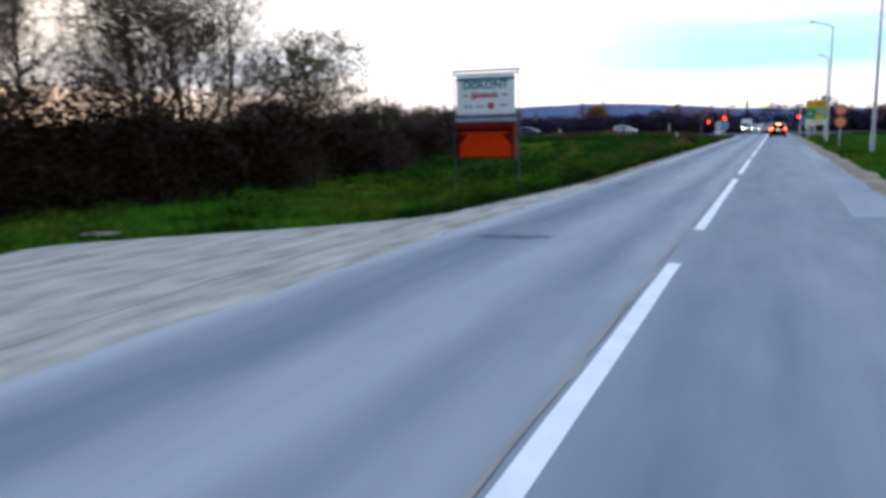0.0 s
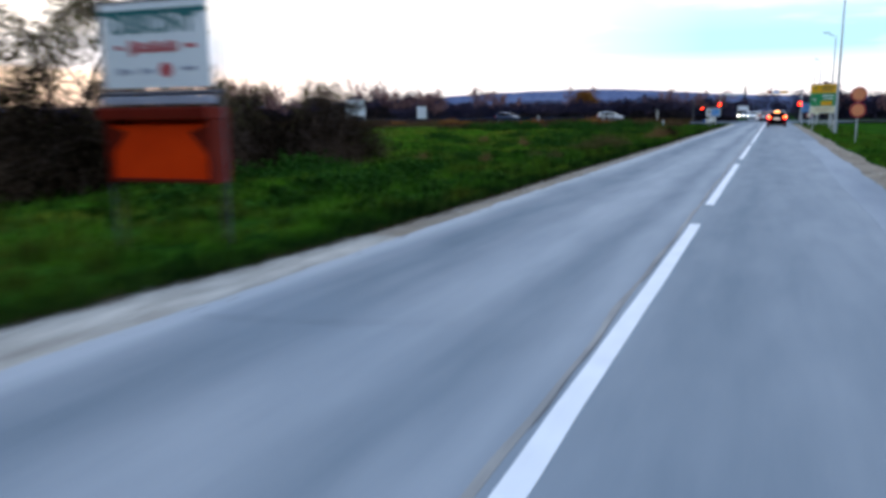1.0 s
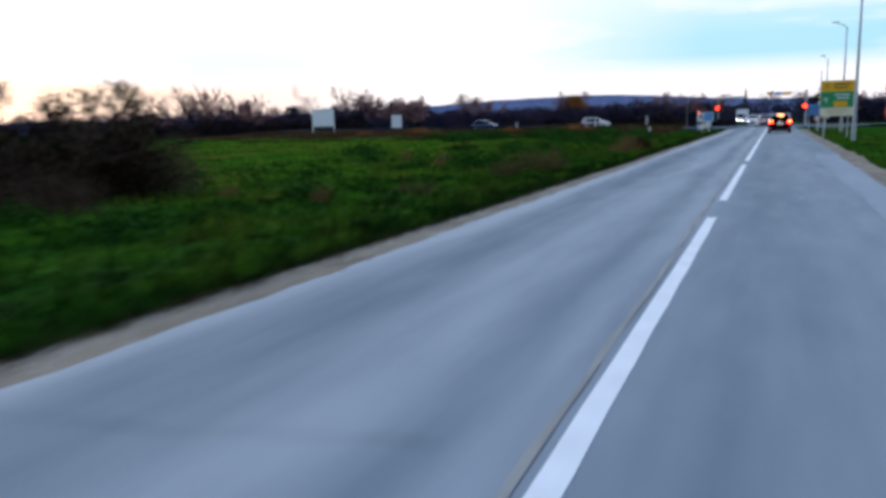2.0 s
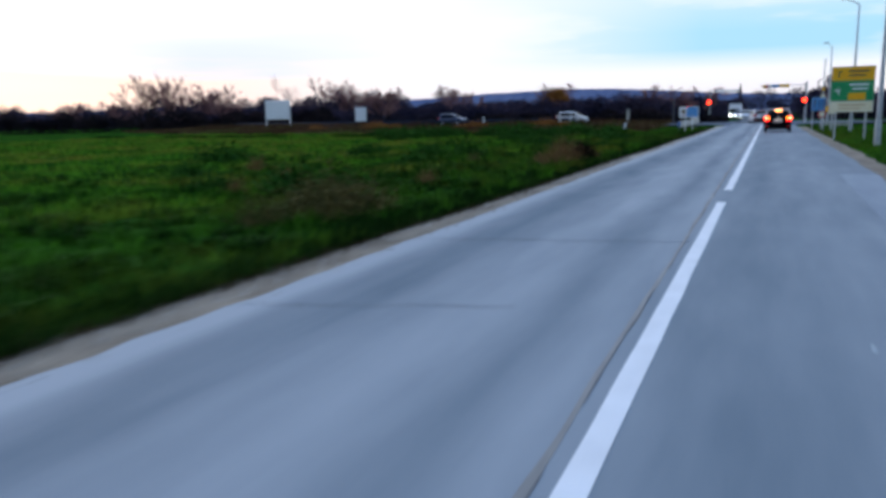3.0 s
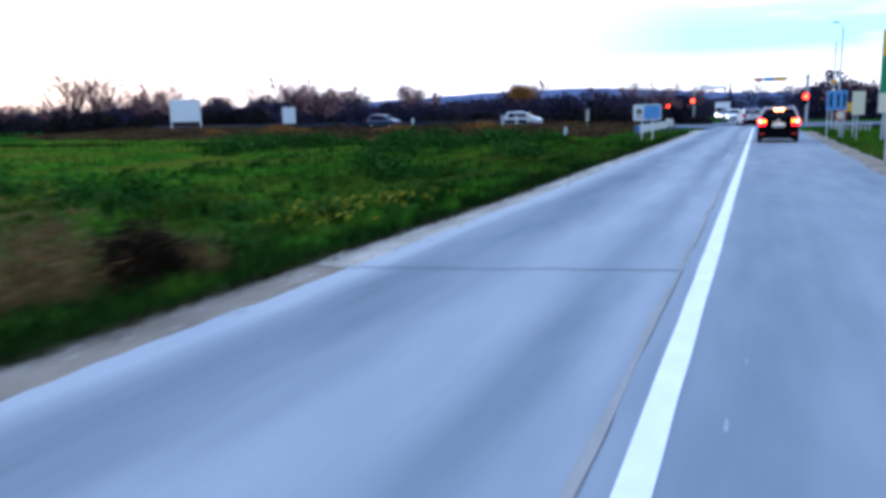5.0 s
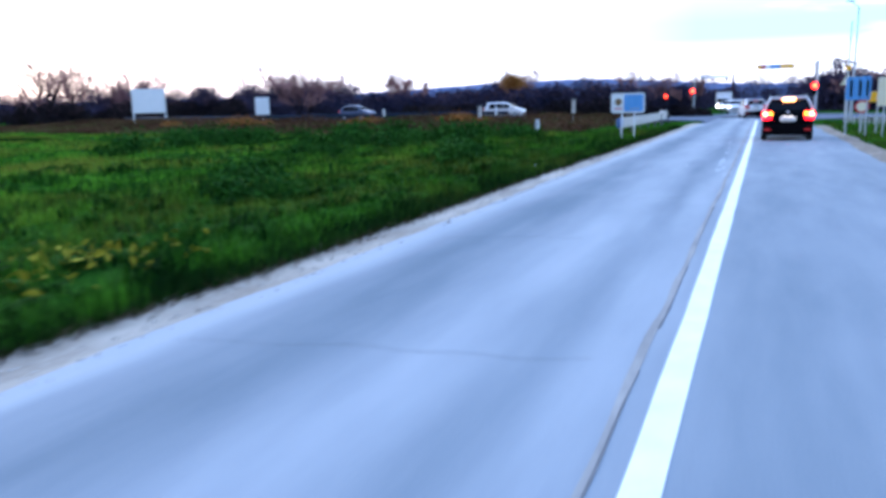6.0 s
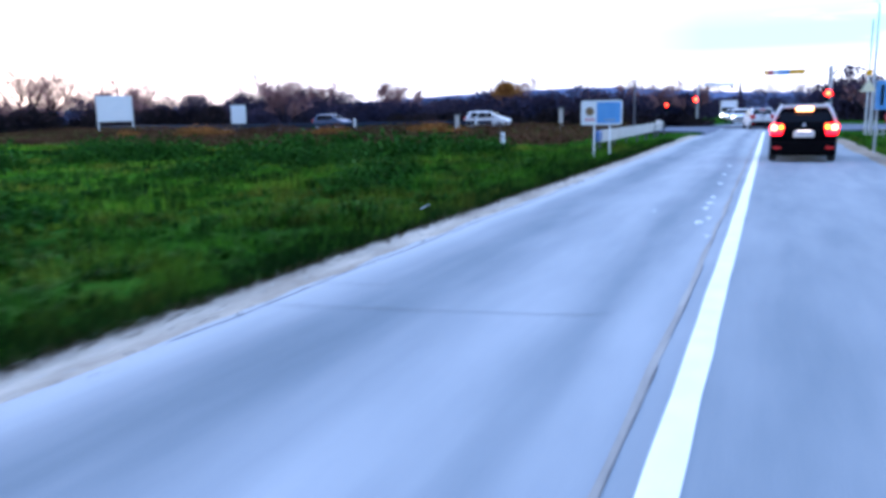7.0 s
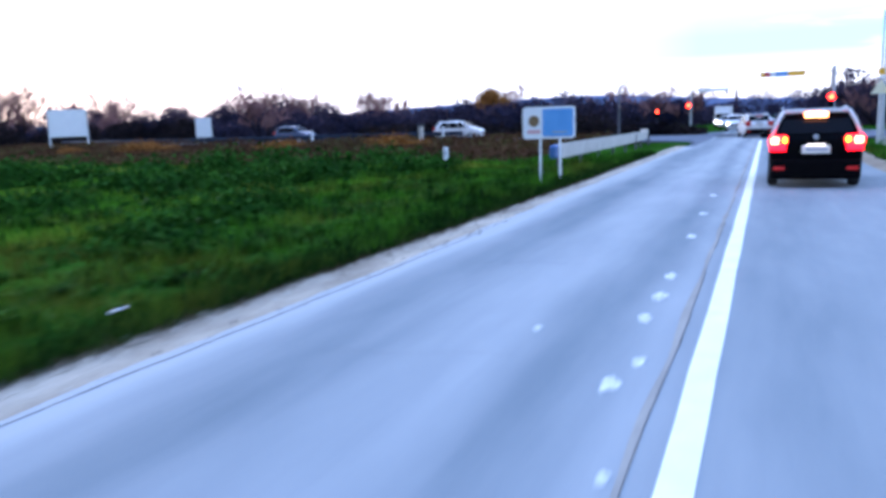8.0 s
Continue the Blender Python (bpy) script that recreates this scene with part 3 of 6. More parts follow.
def build_crossing():
    bm = bmesh.new()
    xs = [-320 + 8 * i for i in range(55)]
    row = []
    for x in xs:
        y = crossing_y(x)
        z = 0.30 * smoothstep(-9, -30, x) + 0.006
        row.append([bm.verts.new((x, y + d, z)) for d in (-4, 4)])
    for u, v in zip(row, row[1:]):
        bm.faces.new((u[0], v[0], v[1], u[1]))
    ob = finish("crossing_road", bm, DARK_ASPHALT)
    for side in (-1, 1):
        bank = bmesh.new()
        row = []
        for x in xs:
            if side < 0 and x > -16:
                continue
            z = 0.30 * smoothstep(-9, -30, x) + 0.006
            row.append([bank.verts.new((x, crossing_y(x) + side * d, z + dz)) for d, dz in ((4, 0), (4.6, 0.02), (6.6, -0.75))])
        for u, v in zip(row, row[1:]):
            for k in range(2):
                bank.faces.new((u[k], u[k + 1], v[k + 1], v[k]))
        tagged(finish("road_bank", bank, BANK), "brown weedy bank of the crossing road", "bank", kind="structure")
    tagged(ob, "grey asphalt crossing road on a low bank", "road", kind="structure")


def build_corners():
    """Paved corners where the two roads meet."""
    ys = [120 + 0.8 * i for i in range(54)]

    def flare(y, reach):
        return reach * max(smoothstep(124, 137, y) ** 2.2 * (y < 141), smoothstep(161, 146, y) ** 2.2 * (y >= 141))

    for side in (-1, 1):
        if side < 0:
            ob = strip("paved_corner", lambda y: -3.62 - flare(y, 9.5), lambda y: -3.2, ys, 0.012, PATCH_ASPHALT)
        else:
            ob = strip("paved_corner", lambda y: 2.8, lambda y: 3.2 + flare(y, 9.0), ys, 0.012, PATCH_ASPHALT)
        tagged(ob, "worn asphalt corner of the road junction", "road", kind="structure")


build_ground()
build_road()
build_crossing()
build_corners()


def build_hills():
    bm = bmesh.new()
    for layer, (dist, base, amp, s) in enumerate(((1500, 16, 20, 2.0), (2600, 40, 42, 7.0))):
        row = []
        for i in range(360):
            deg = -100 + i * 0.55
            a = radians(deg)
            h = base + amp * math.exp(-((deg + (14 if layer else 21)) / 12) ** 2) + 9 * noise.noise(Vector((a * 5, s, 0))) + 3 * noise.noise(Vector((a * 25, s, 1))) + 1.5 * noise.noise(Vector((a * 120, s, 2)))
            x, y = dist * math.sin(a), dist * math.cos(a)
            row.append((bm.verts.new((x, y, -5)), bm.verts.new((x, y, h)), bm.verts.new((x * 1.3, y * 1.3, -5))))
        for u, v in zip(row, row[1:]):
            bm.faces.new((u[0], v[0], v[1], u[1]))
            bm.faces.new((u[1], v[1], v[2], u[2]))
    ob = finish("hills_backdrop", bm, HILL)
    tagged(ob, "low wooded hills far off, tinted blue for haze", "hills", kind="structure")


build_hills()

# ---- trees and bushes ----


def leaf_quads(rng, centres, size, droop=0.3, slim=0.45):
    """Small bent leaves, each two triangles."""
    verts, faces = [], []
    for c in centres:
        a = Vector((rng.gauss(0, 1), rng.gauss(0, 1), rng.gauss(0, 1))).normalized()
        b = a.orthogonal().normalized()
        b.rotate(Matrix.Rotation(rng.uniform(0, 6.28), 3, a))
        s = size * rng.uniform(0.6, 1.4)
        k = a.cross(b) * s * slim
        t = b * s
        i = len(verts)
        c = Vector(c)
        verts += [c - t, c + k + a * s * 0.12, c + t - Vector((0, 0, droop * s)), c - k + a * s * 0.12]
        faces += [(i, i + 1, i + 2), (i, i + 2, i + 3)]
    return verts, faces


def grow(rng, height, levels, spread, kids, first=0.25, trunk_r=None, up=0.35):
    """Branch paths of a tree: lists of (points, radii, level)."""
    out, tips = [], []
    trunk_r = trunk_r or height * 0.0125

    def branch(p, d, length, r, level):
        n = 5 if level == 0 else 3
        pts, rad, q = [p.copy()], [r], p.copy()
        dd = d.copy()
        for i in range(n):
            dd = (dd + Vector((rng.gauss(0, 0.16), rng.gauss(0, 0.16), rng.gauss(0.03, 0.10)))).normalized()
            q = q + dd * length / n
            pts.append(q.copy())
            rad.append(max(0.004, r * (1 - 0.75 * (i + 1) / n)))
        out.append((pts, rad, level))
        if level >= levels:
            tips.extend(pts[1:])
            return
        m = kids[min(level, len(kids) - 1)]
        for j in range(m):
            f = first + (1 - first) * (j + rng.random()) / m if level == 0 else 0.2 + 0.8 * (j + rng.random()) / m
            x = f * n
            i = min(n - 1, int(x))
            base = pts[i].lerp(pts[i + 1], x - i)
            ang = rng.uniform(0, math.tau)
            o = dd.orthogonal().normalized()
            o.rotate(Matrix.Rotation(ang, 3, dd))
            nd = (d * (1 - spread) + o * spread + Vector((0, 0, up * rng.random()))).normalized()
            branch(base, nd, length * rng.uniform(0.38, 0.62) * (1.15 - 0.5 * f), max(0.005, rad[i] * 0.55), level + 1)

    branch(Vector((0, 0, -0.1)), Vector((rng.gauss(0, 0.05), rng.gauss(0, 0.05), 1)).normalized(), height * 0.8, trunk_r, 0)
    return out, tips


def tree(seed, height, label, leaf_material, leaves, leaf_size, levels=4, spread=0.62, kids=(9, 6, 5, 4), first=0.22, up=0.35, category="tree", name="tree", twig=0.009, twig_material=None, scatter=0.14, slim=0.45):
    rng = random.Random(seed)
    ob = thing(name, label, category)
    paths, tips = grow(rng, height, levels, spread, kids, first, up=up)
    bm = bmesh.new()
    verts, faces = [], []
    for pts, rad, level in paths:
        if level <= 1:
            add_tube(bm, pts, rad, 7 if level == 0 else 5, cap=False)
        else:
            for i in range(len(pts) - 1):
                p, q = pts[i], pts[i + 1]
                d = (q - p).normalized()
                a = d.orthogonal().normalized() * max(rad[i], twig)
                b = d.cross(a)
                c = (a * -0.5 + b * 0.87, a * -0.5 - b * 0.87)
                k = len(verts)
                verts += [p + a, p + c[0], p + c[1], q + a * 0.7, q + c[0] * 0.7, q + c[1] * 0.7]
                faces += [(k, k + 1, k + 4, k + 3), (k + 1, k + 2, k + 5, k + 4), (k + 2, k, k + 3, k + 5)]
    part("trunk", bm, BARK, ob, smooth=True)
    soup("branchwork", verts, faces, twig_material or TWIG, ob)
    if leaves:
        cs = []
        for _ in range(leaves):
            t = rng.choice(tips)
            cs.append(t + Vector((rng.gauss(0, scatter), rng.gauss(0, scatter), rng.gauss(0, scatter * 0.85))))
        soup("foliage", *leaf_quads(rng, cs, leaf_size, slim=slim), leaf_material, ob)
    return ob


def bush(seed, width, depth, height, label, leaf_material, leaves, leaf_size, stems=70, name="bush", category="bush", stem_material=None):
    rng = random.Random(seed)
    ob = thing(name, label, category)
    verts, faces, tips = [], [], []
    for s in range(stems):
        x, y = rng.uniform(-0.5, 0.5) * width, rng.uniform(-0.5, 0.5) * depth
        p = Vector((x, y, -0.08))
        top = height * (0.55 + 0.45 * rng.random()) * (1 - 0.35 * (2 * x / width) ** 2) * (1 - 0.3 * (2 * y / depth) ** 2)
        lean = Vector((rng.gauss(0, 0.28), rng.gauss(0, 0.28), 1))
        n = 5
        for i in range(n):
            q = p + lean * (top / n) + Vector((rng.gauss(0, 0.05), rng.gauss(0, 0.05), 0)) * height * 0.5
            d = (q - p).normalized()
            a = d.orthogonal().normalized() * max(0.004, 0.012 * (1 - i / n))
            b = d.cross(a)
            k = len(verts)
            verts += [p + a, p - a * 0.5 + b, p - a * 0.5 - b, q + a * 0.7, q - (a * 0.5 - b) * 0.7, q - (a * 0.5 + b) * 0.7]
            faces += [(k, k + 1, k + 4, k + 3), (k + 1, k + 2, k + 5, k + 4), (k + 2, k, k + 3, k + 5)]
            tips.append((q, 0.10 + 0.12 * height))
            # side shoots
            for _ in range(3):
                e = q + Vector((rng.gauss(0, 0.25), rng.gauss(0, 0.25), rng.gauss(0.12, 0.2))) * (0.35 + 0.25 * height)
                d2 = (e - q).normalized()
                a2 = d2.orthogonal().normalized() * 0.004
                b2 = d2.cross(a2)
                k = len(verts)
                verts += [q + a2, q - a2 + b2, q - b2, e]
                faces += [(k, k + 1, k + 3), (k + 1, k + 2, k + 3), (k + 2, k, k + 3)]
                tips.append((e, 0.12 + 0.05 * height))
            p = q
    soup("stem_tangle", verts, faces, stem_material or TWIG, ob)
    cs = []
    for _ in range(leaves):
        t, w = rng.choice(tips)
        c = t + Vector((rng.gauss(0, w), rng.gauss(0, w), rng.gauss(0, w)))
        if c.z > 0.01:
            cs.append(c)
    soup("foliage", *leaf_quads(rng, cs, leaf_size), leaf_material, ob)
    return ob


def slivers(rng, starts, length, width, lean):
    """Thin upright twigs, each one long triangle."""
    verts, faces = [], []
    for p, d in starts:
        d = (Vector(d) + Vector((rng.gauss(0, lean), rng.gauss(0, lean), rng.gauss(0.15, lean)))).normalized()
        s = length * rng.uniform(0.5, 1.4)
        a = d.orthogonal().normalized()
        a.rotate(Matrix.Rotation(rng.uniform(0, math.tau), 3, d))
        i = len(verts)
        p = Vector(p)
        verts += [p - a * width, p + a * width, p + d * s]
        faces.append((i, i + 1, i + 2))
    return verts, faces


def plant(ob, x, y, turn=0.0, size=1.0, wide=1.0):
    return copy_thing(ob, pose(x, y, ground_z(x, y) if abs(x) < 60 else -0.3, 0, 0, turn) @ Matrix.Diagonal((size * wide, size * wide, size, 1)))


def place(ob, x, y, turn=0.0, size=1.0):
    ob.matrix_world = pose(x, y, ground_z(x, y) if abs(x) < 60 else -0.3, 0, 0, turn) @ Matrix.Diagonal((size, size, size, 1))
    return ob


def tree_belt():
    rng = random.Random(5)
    t1 = tree(11, 8.5, "tall bare roadside tree with many fine dark twigs", BRANCHLET, 1500, 0.13, kids=(11, 7, 6, 5), twig=0.0045, scatter=0.28, slim=0.02)
    t2 = tree(12, 7.5, "slender bare tree with sparse olive leaves", BRANCHLET, 1700, 0.13, spread=0.55, kids=(11, 7, 6, 5), twig=0.0045, scatter=0.28, slim=0.02)
    t3 = tree(13, 6.0, "round-crowned small tree with thin olive-brown foliage", LEAF_OLIVE, 2600, 0.06, spread=0.72, kids=(13, 8, 6, 5), twig=0.008)
    crown = tree(15, 8.2, "round-crowned roadside tree with thin dull foliage", LEAF_OLIVE, 5200, 0.075, spread=0.78, kids=(12, 8, 6, 4), first=0.42, twig=0.007, scatter=0.2)
    place(crown, -20.9, 31.2, 40, 0.92)
    spots1 = [(-15.4, 9.8), (-19.5, 16.0), (-16.2, 18.4), (-21.5, 22.0), (-17.6, 13.6), (-24.5, 18.0), (-16.9, 22.0), (-26.0, 13.0)]
    spots2 = [(-15.6, 11.2), (-17.4, 20.6), (-23.0, 17.0), (-15.4, 16.0), (-14.6, 8.6), (-20.5, 24.5)]
    t4 = tree(14, 8.8, "dense tree with dull olive-brown foliage", LEAF_OLIVE, 2600, 0.065, scatter=0.24, slim=0.4, spread=0.6, kids=(12, 7, 6, 4), first=0.08, twig=0.007)
    for i, (x, y) in enumerate(((-15.9, 17.8), (-19.8, 19.8))):
        if i == 0:
            place(t4, x, y, 15, 0.82)
        else:
            plant(t4, x, y, rng.uniform(0, 360), rng.uniform(0.85, 1.1))
    spots3 = [(-17.2, 27.4),  (-22.5, 34.0), (-19.5, 37.5), (-17.6, 33.0), (-18.0, 42.0), (-25.0, 40.0)]
    for t, spots in ((t1, spots1), (t2, spots2), (t3, spots3)):
        for i, (x, y) in enumerate(spots):
            a, s = rng.uniform(0, 360), rng.uniform(0.9, 1.12)
            if i == 0:
                place(t, x, y, a, 1.0)
            else:
                plant(t, x, y, a, s * (0.60 if y > 31 else 1.0))
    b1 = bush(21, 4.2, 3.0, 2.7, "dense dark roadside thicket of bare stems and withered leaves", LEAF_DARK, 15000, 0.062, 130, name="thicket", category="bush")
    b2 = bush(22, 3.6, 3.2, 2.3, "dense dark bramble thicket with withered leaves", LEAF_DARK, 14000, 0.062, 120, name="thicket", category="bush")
    b4 = bush(25, 3.4, 3.0, 2.3, "thin brown thicket of bare twigs and dry leaves", LEAF_BROWN, 7000, 0.05, 130, name="thicket", category="bush")
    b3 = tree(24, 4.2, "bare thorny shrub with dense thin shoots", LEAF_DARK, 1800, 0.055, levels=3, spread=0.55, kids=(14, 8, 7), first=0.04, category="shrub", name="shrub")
    shrubs = [(-15.2, 6.0), (-15.4, 10.6), (-15.0, 13.4), (-15.3, 17.0), (-15.1, 20.2), (-15.4, 23.6), (-15.6, 27.0), (-15.0, 29.6), (-15.5, 32.4), (-15.2, 35.6), (-15.9, 38.4), (-17.0, 40.6), (-18.5, 26.5), (-18.8, 31.5), (-18.2, 36.0)]
    for i, (x, y) in enumerate(shrubs):
        if i == 0:
            place(b3, x, y, 10)
        else:
            plant(b3, x, y, rng.uniform(0, 360), rng.uniform(0.6, 1.0) * (0.8 if y > 30 else 1.0), 1.2)
    k = 0
    for y, x in [(4, -17.5), (7, -17), (10, -16.8), (13, -16.5), (16, -16.2), (19, -16.6), (22, -16.4), (25, -16.6), (28, -16.2), (31, -16.4), (34, -16.1), (37, -16.4),
                 (39.6, -16.8), (41.4, -17.8), (9, -20), (14, -20), (19, -20), (24, -20), (29, -20), (34, -20), (39, -20), (30, -14.6), (36, -14.4), (22, -14.9)]:
        s = rng.uniform(0.62, 1.2) * (1.0 if y < 35 else 0.85) * (1.25 if y < 15 else 1.0)
        x += rng.uniform(-0.4, 0.4)
        if k == 0:
            place(b1, x, y, 20)
        elif k == 1:
            place(b2, x, y, 120)
            place(b4, -16.0, 41.2, 40, 0.8)
        else:
            plant((b1, b2)[k % 2] if x < -15.2 else b4, x, y, rng.uniform(0, 360), s)
        k += 1


def weeds():
    """Dry brown weeds, green tufts and fallen yellow leaves on the verge."""
    rng = random.Random(8)
    w = bush(31, 1.25, 1.1, 1.45, "feathery reddish-brown dry weeds in the grass", DRY, 700, 0.045, 70, "weed_clump", "weeds", DRY)
    d = bush(32, 0.45, 0.45, 1.05, "dark brown dried bush in the grass", LEAF_DARK, 6500, 0.05, 90, "dry_bush", "weeds", BARK)
    e = bush(33, 1.1, 0.9, 0.38, "low dark green weed tuft in the grass", WEED_GREEN, 900, 0.06, 40, "green_weed", "weeds", WEED_GREEN)
    o = bush(34, 1.3, 1.1, 0.95, "olive-brown withered weeds in the grass", LEAF_OLIVE, 900, 0.05, 60, "weed_clump", "weeds", LEAF_OLIVE)
    place(d, -5.15, 62.6, 0, 0.62)
    plant(d, -5.75, 48.2, 80, 0.50)
    for i, (x, y, k) in enumerate([(-5.6, 62.0, 0.72), (-5.75, 61.2, 0.70), (-6.0, 60.9, 0.5), (-5.0, 63.3, 0.48), (-5.6, 63.2, 0.62), (-6.4, 61.8, 0.5), (-7.6, 55.0, 0.5), (-6.05, 48.2, 0.62),
                                   (-11.5, 52.0, 0.5), (-13.0, 56.0, 0.6), (-17, 60, 0.6), (-9.6, 40.4, 0.45), (-12.2, 40.0, 0.5)]):
        if i == 0:
            place(w, x, y, 30, k)
        else:
            plant(w, x, y, rng.uniform(0, 360), k)
    for i, (x, y, k) in enumerate([(-5.95, 47.6, 0.9), (-5.9, 48.6, 0.72), (-6.7, 48.3, 0.9), (-6.9, 47.0, 0.65), (-7.6, 49.0, 0.6), (-8.4, 50.4, 0.5), (-6.8, 40.6, 0.5), (-8.0, 42.0, 0.5), (-10.5, 66.0, 0.5)]):
        if i == 0:
            place(o, x, y, 10, k)
        else:
            plant(o, x, y, rng.uniform(0, 360), k)
    for i in range(30):
        x, y = -8.0 - 14 * rng.random() ** 1.2, 24 + 70 * rng.random()
        if i == 0:
            place(e, -17.5, 70.0, 0, 1.5)
        else:
            plant(e, x, y, rng.uniform(0, 360), rng.uniform(0.45, 1.1), 1.2)
    for _ in range(30):
        plant(e, rng.uniform(-34, -11), rng.uniform(90, 109), rng.uniform(0, 360), rng.uniform(0.7, 1.5), 1.1)
    cs = []
    for cx, cy, n in ((-6.0, 67.4, 45), (-6.3, 69.2, 80), (-5.8, 70.6, 30), (-7.4, 70.2, 35)):
        for _ in range(n):
            x, y = cx + rng.gauss(0, 0.45), cy + rng.gauss(0, 0.7)
            cs.append((x, y, ground_z(x, y) + rng.uniform(0.08, 0.24)))
    ob = soup("yellow_leaves", *leaf_quads(rng, cs, 0.07), YELLOW_LEAF)
    tagged(ob, "scattered yellow leaves on low weeds", "leaves", kind="stuff")
    scrap = thing("litter_scrap", "crumpled white scrap of litter in the grass", "litter", pose(-4.95, 83.0, ground_z(-4.95, 83.0) + 0.08, 8, -14, 40))
    part("scrap", box((0, 0, 0), (0.17, 0.03, 0.018), 0.008), SIGN_WHITE, scrap)


def bare_patch():
    """Pale bare spots in the grass beside the driveway."""
    for k, (cx, cy, rx, ry) in enumerate(((-11.1, 10.6, 0.6, 0.40), (-10.2, 7.7, 1.3, 0.20))):
        bm = bmesh.new()
        mid = bm.verts.new((cx, cy, ground_z(cx, cy) + 0.05))
        ring = []
        for i in range(32):
            a = i * math.tau / 32
            r = 1 + 0.35 * noise.noise(Vector((math.cos(a) * 1.5, math.sin(a) * 1.5, k * 5.0)))
            x, y = cx + rx * r * math.cos(a), cy + ry * r * math.sin(a)
            ring.append(bm.verts.new((x, y, ground_z(x, y) - 0.01)))
        for i in range(32):
            bm.faces.new((mid, ring[i], ring[(i + 1) % 32]))
        ob = finish("gravel_patch", bm, GRAVEL)
        tagged(ob, "bare pale gravel patch in the grass", "gravel", kind="structure")


def ditch_growth():
    """Brown and olive growth along the foot of the crossing road's bank."""
    rng = random.Random(77)
    stems = [("rust", DITCH, 0.075, 84000), ("olive", LEAF_OLIVE, 0.07, 34000)]
    for nm, mt, sz, count in stems:
        cs = []
        for _ in range(count):
            x = -rng.uniform(10.5, 118)
            y = crossing_y(x) - 4.6 - 25.5 * rng.random()
            if noise.noise(Vector((x * 0.09, y * 0.05, 2 if nm == "rust" else 9))) < (-0.30 if nm == "rust" else 0.0):
                continue
            h = 1.25 * smoothstep(26, 10, crossing_y(x) - y) * (0.5 + 0.6 * noise.noise(Vector((x * 0.16, y * 0.16, 4)))) + 0.32
            cs.append((x, y, -0.3 + max(0.05, h) * rng.random() ** 0.7))
        ob = soup("ditch_growth", *leaf_quads(rng, cs, sz * 1.5), mt)
        tagged(ob, "reddish-brown dry growth along a ditch" if nm == "rust" else "olive low growth along a ditch", "weeds", kind="stuff")


def autumn_bushes():
    b = bush(61, 2.6, 1.8, 1.15, "low autumn bush with yellow-brown leaves in the ditch", LEAF_RUST, 4200, 0.09, 70, "autumn_bush", "bush", DRY)
    rng = random.Random(62)
    for i, (x, y, k) in enumerate(((-24.3, 126, 1.05), (-22.0, 125.5, 0.7), (-47.6, 126, 1.0), (-45.2, 126.5, 0.7), (-33.2, 126, 0.85), (-58, 128, 0.7), (-35.6, 126.5, 0.6))):
        if i == 0:
            place(b, x, y, 0, k)
        else:
            plant(b, x, y, rng.uniform(0, 360), k, 1.2)


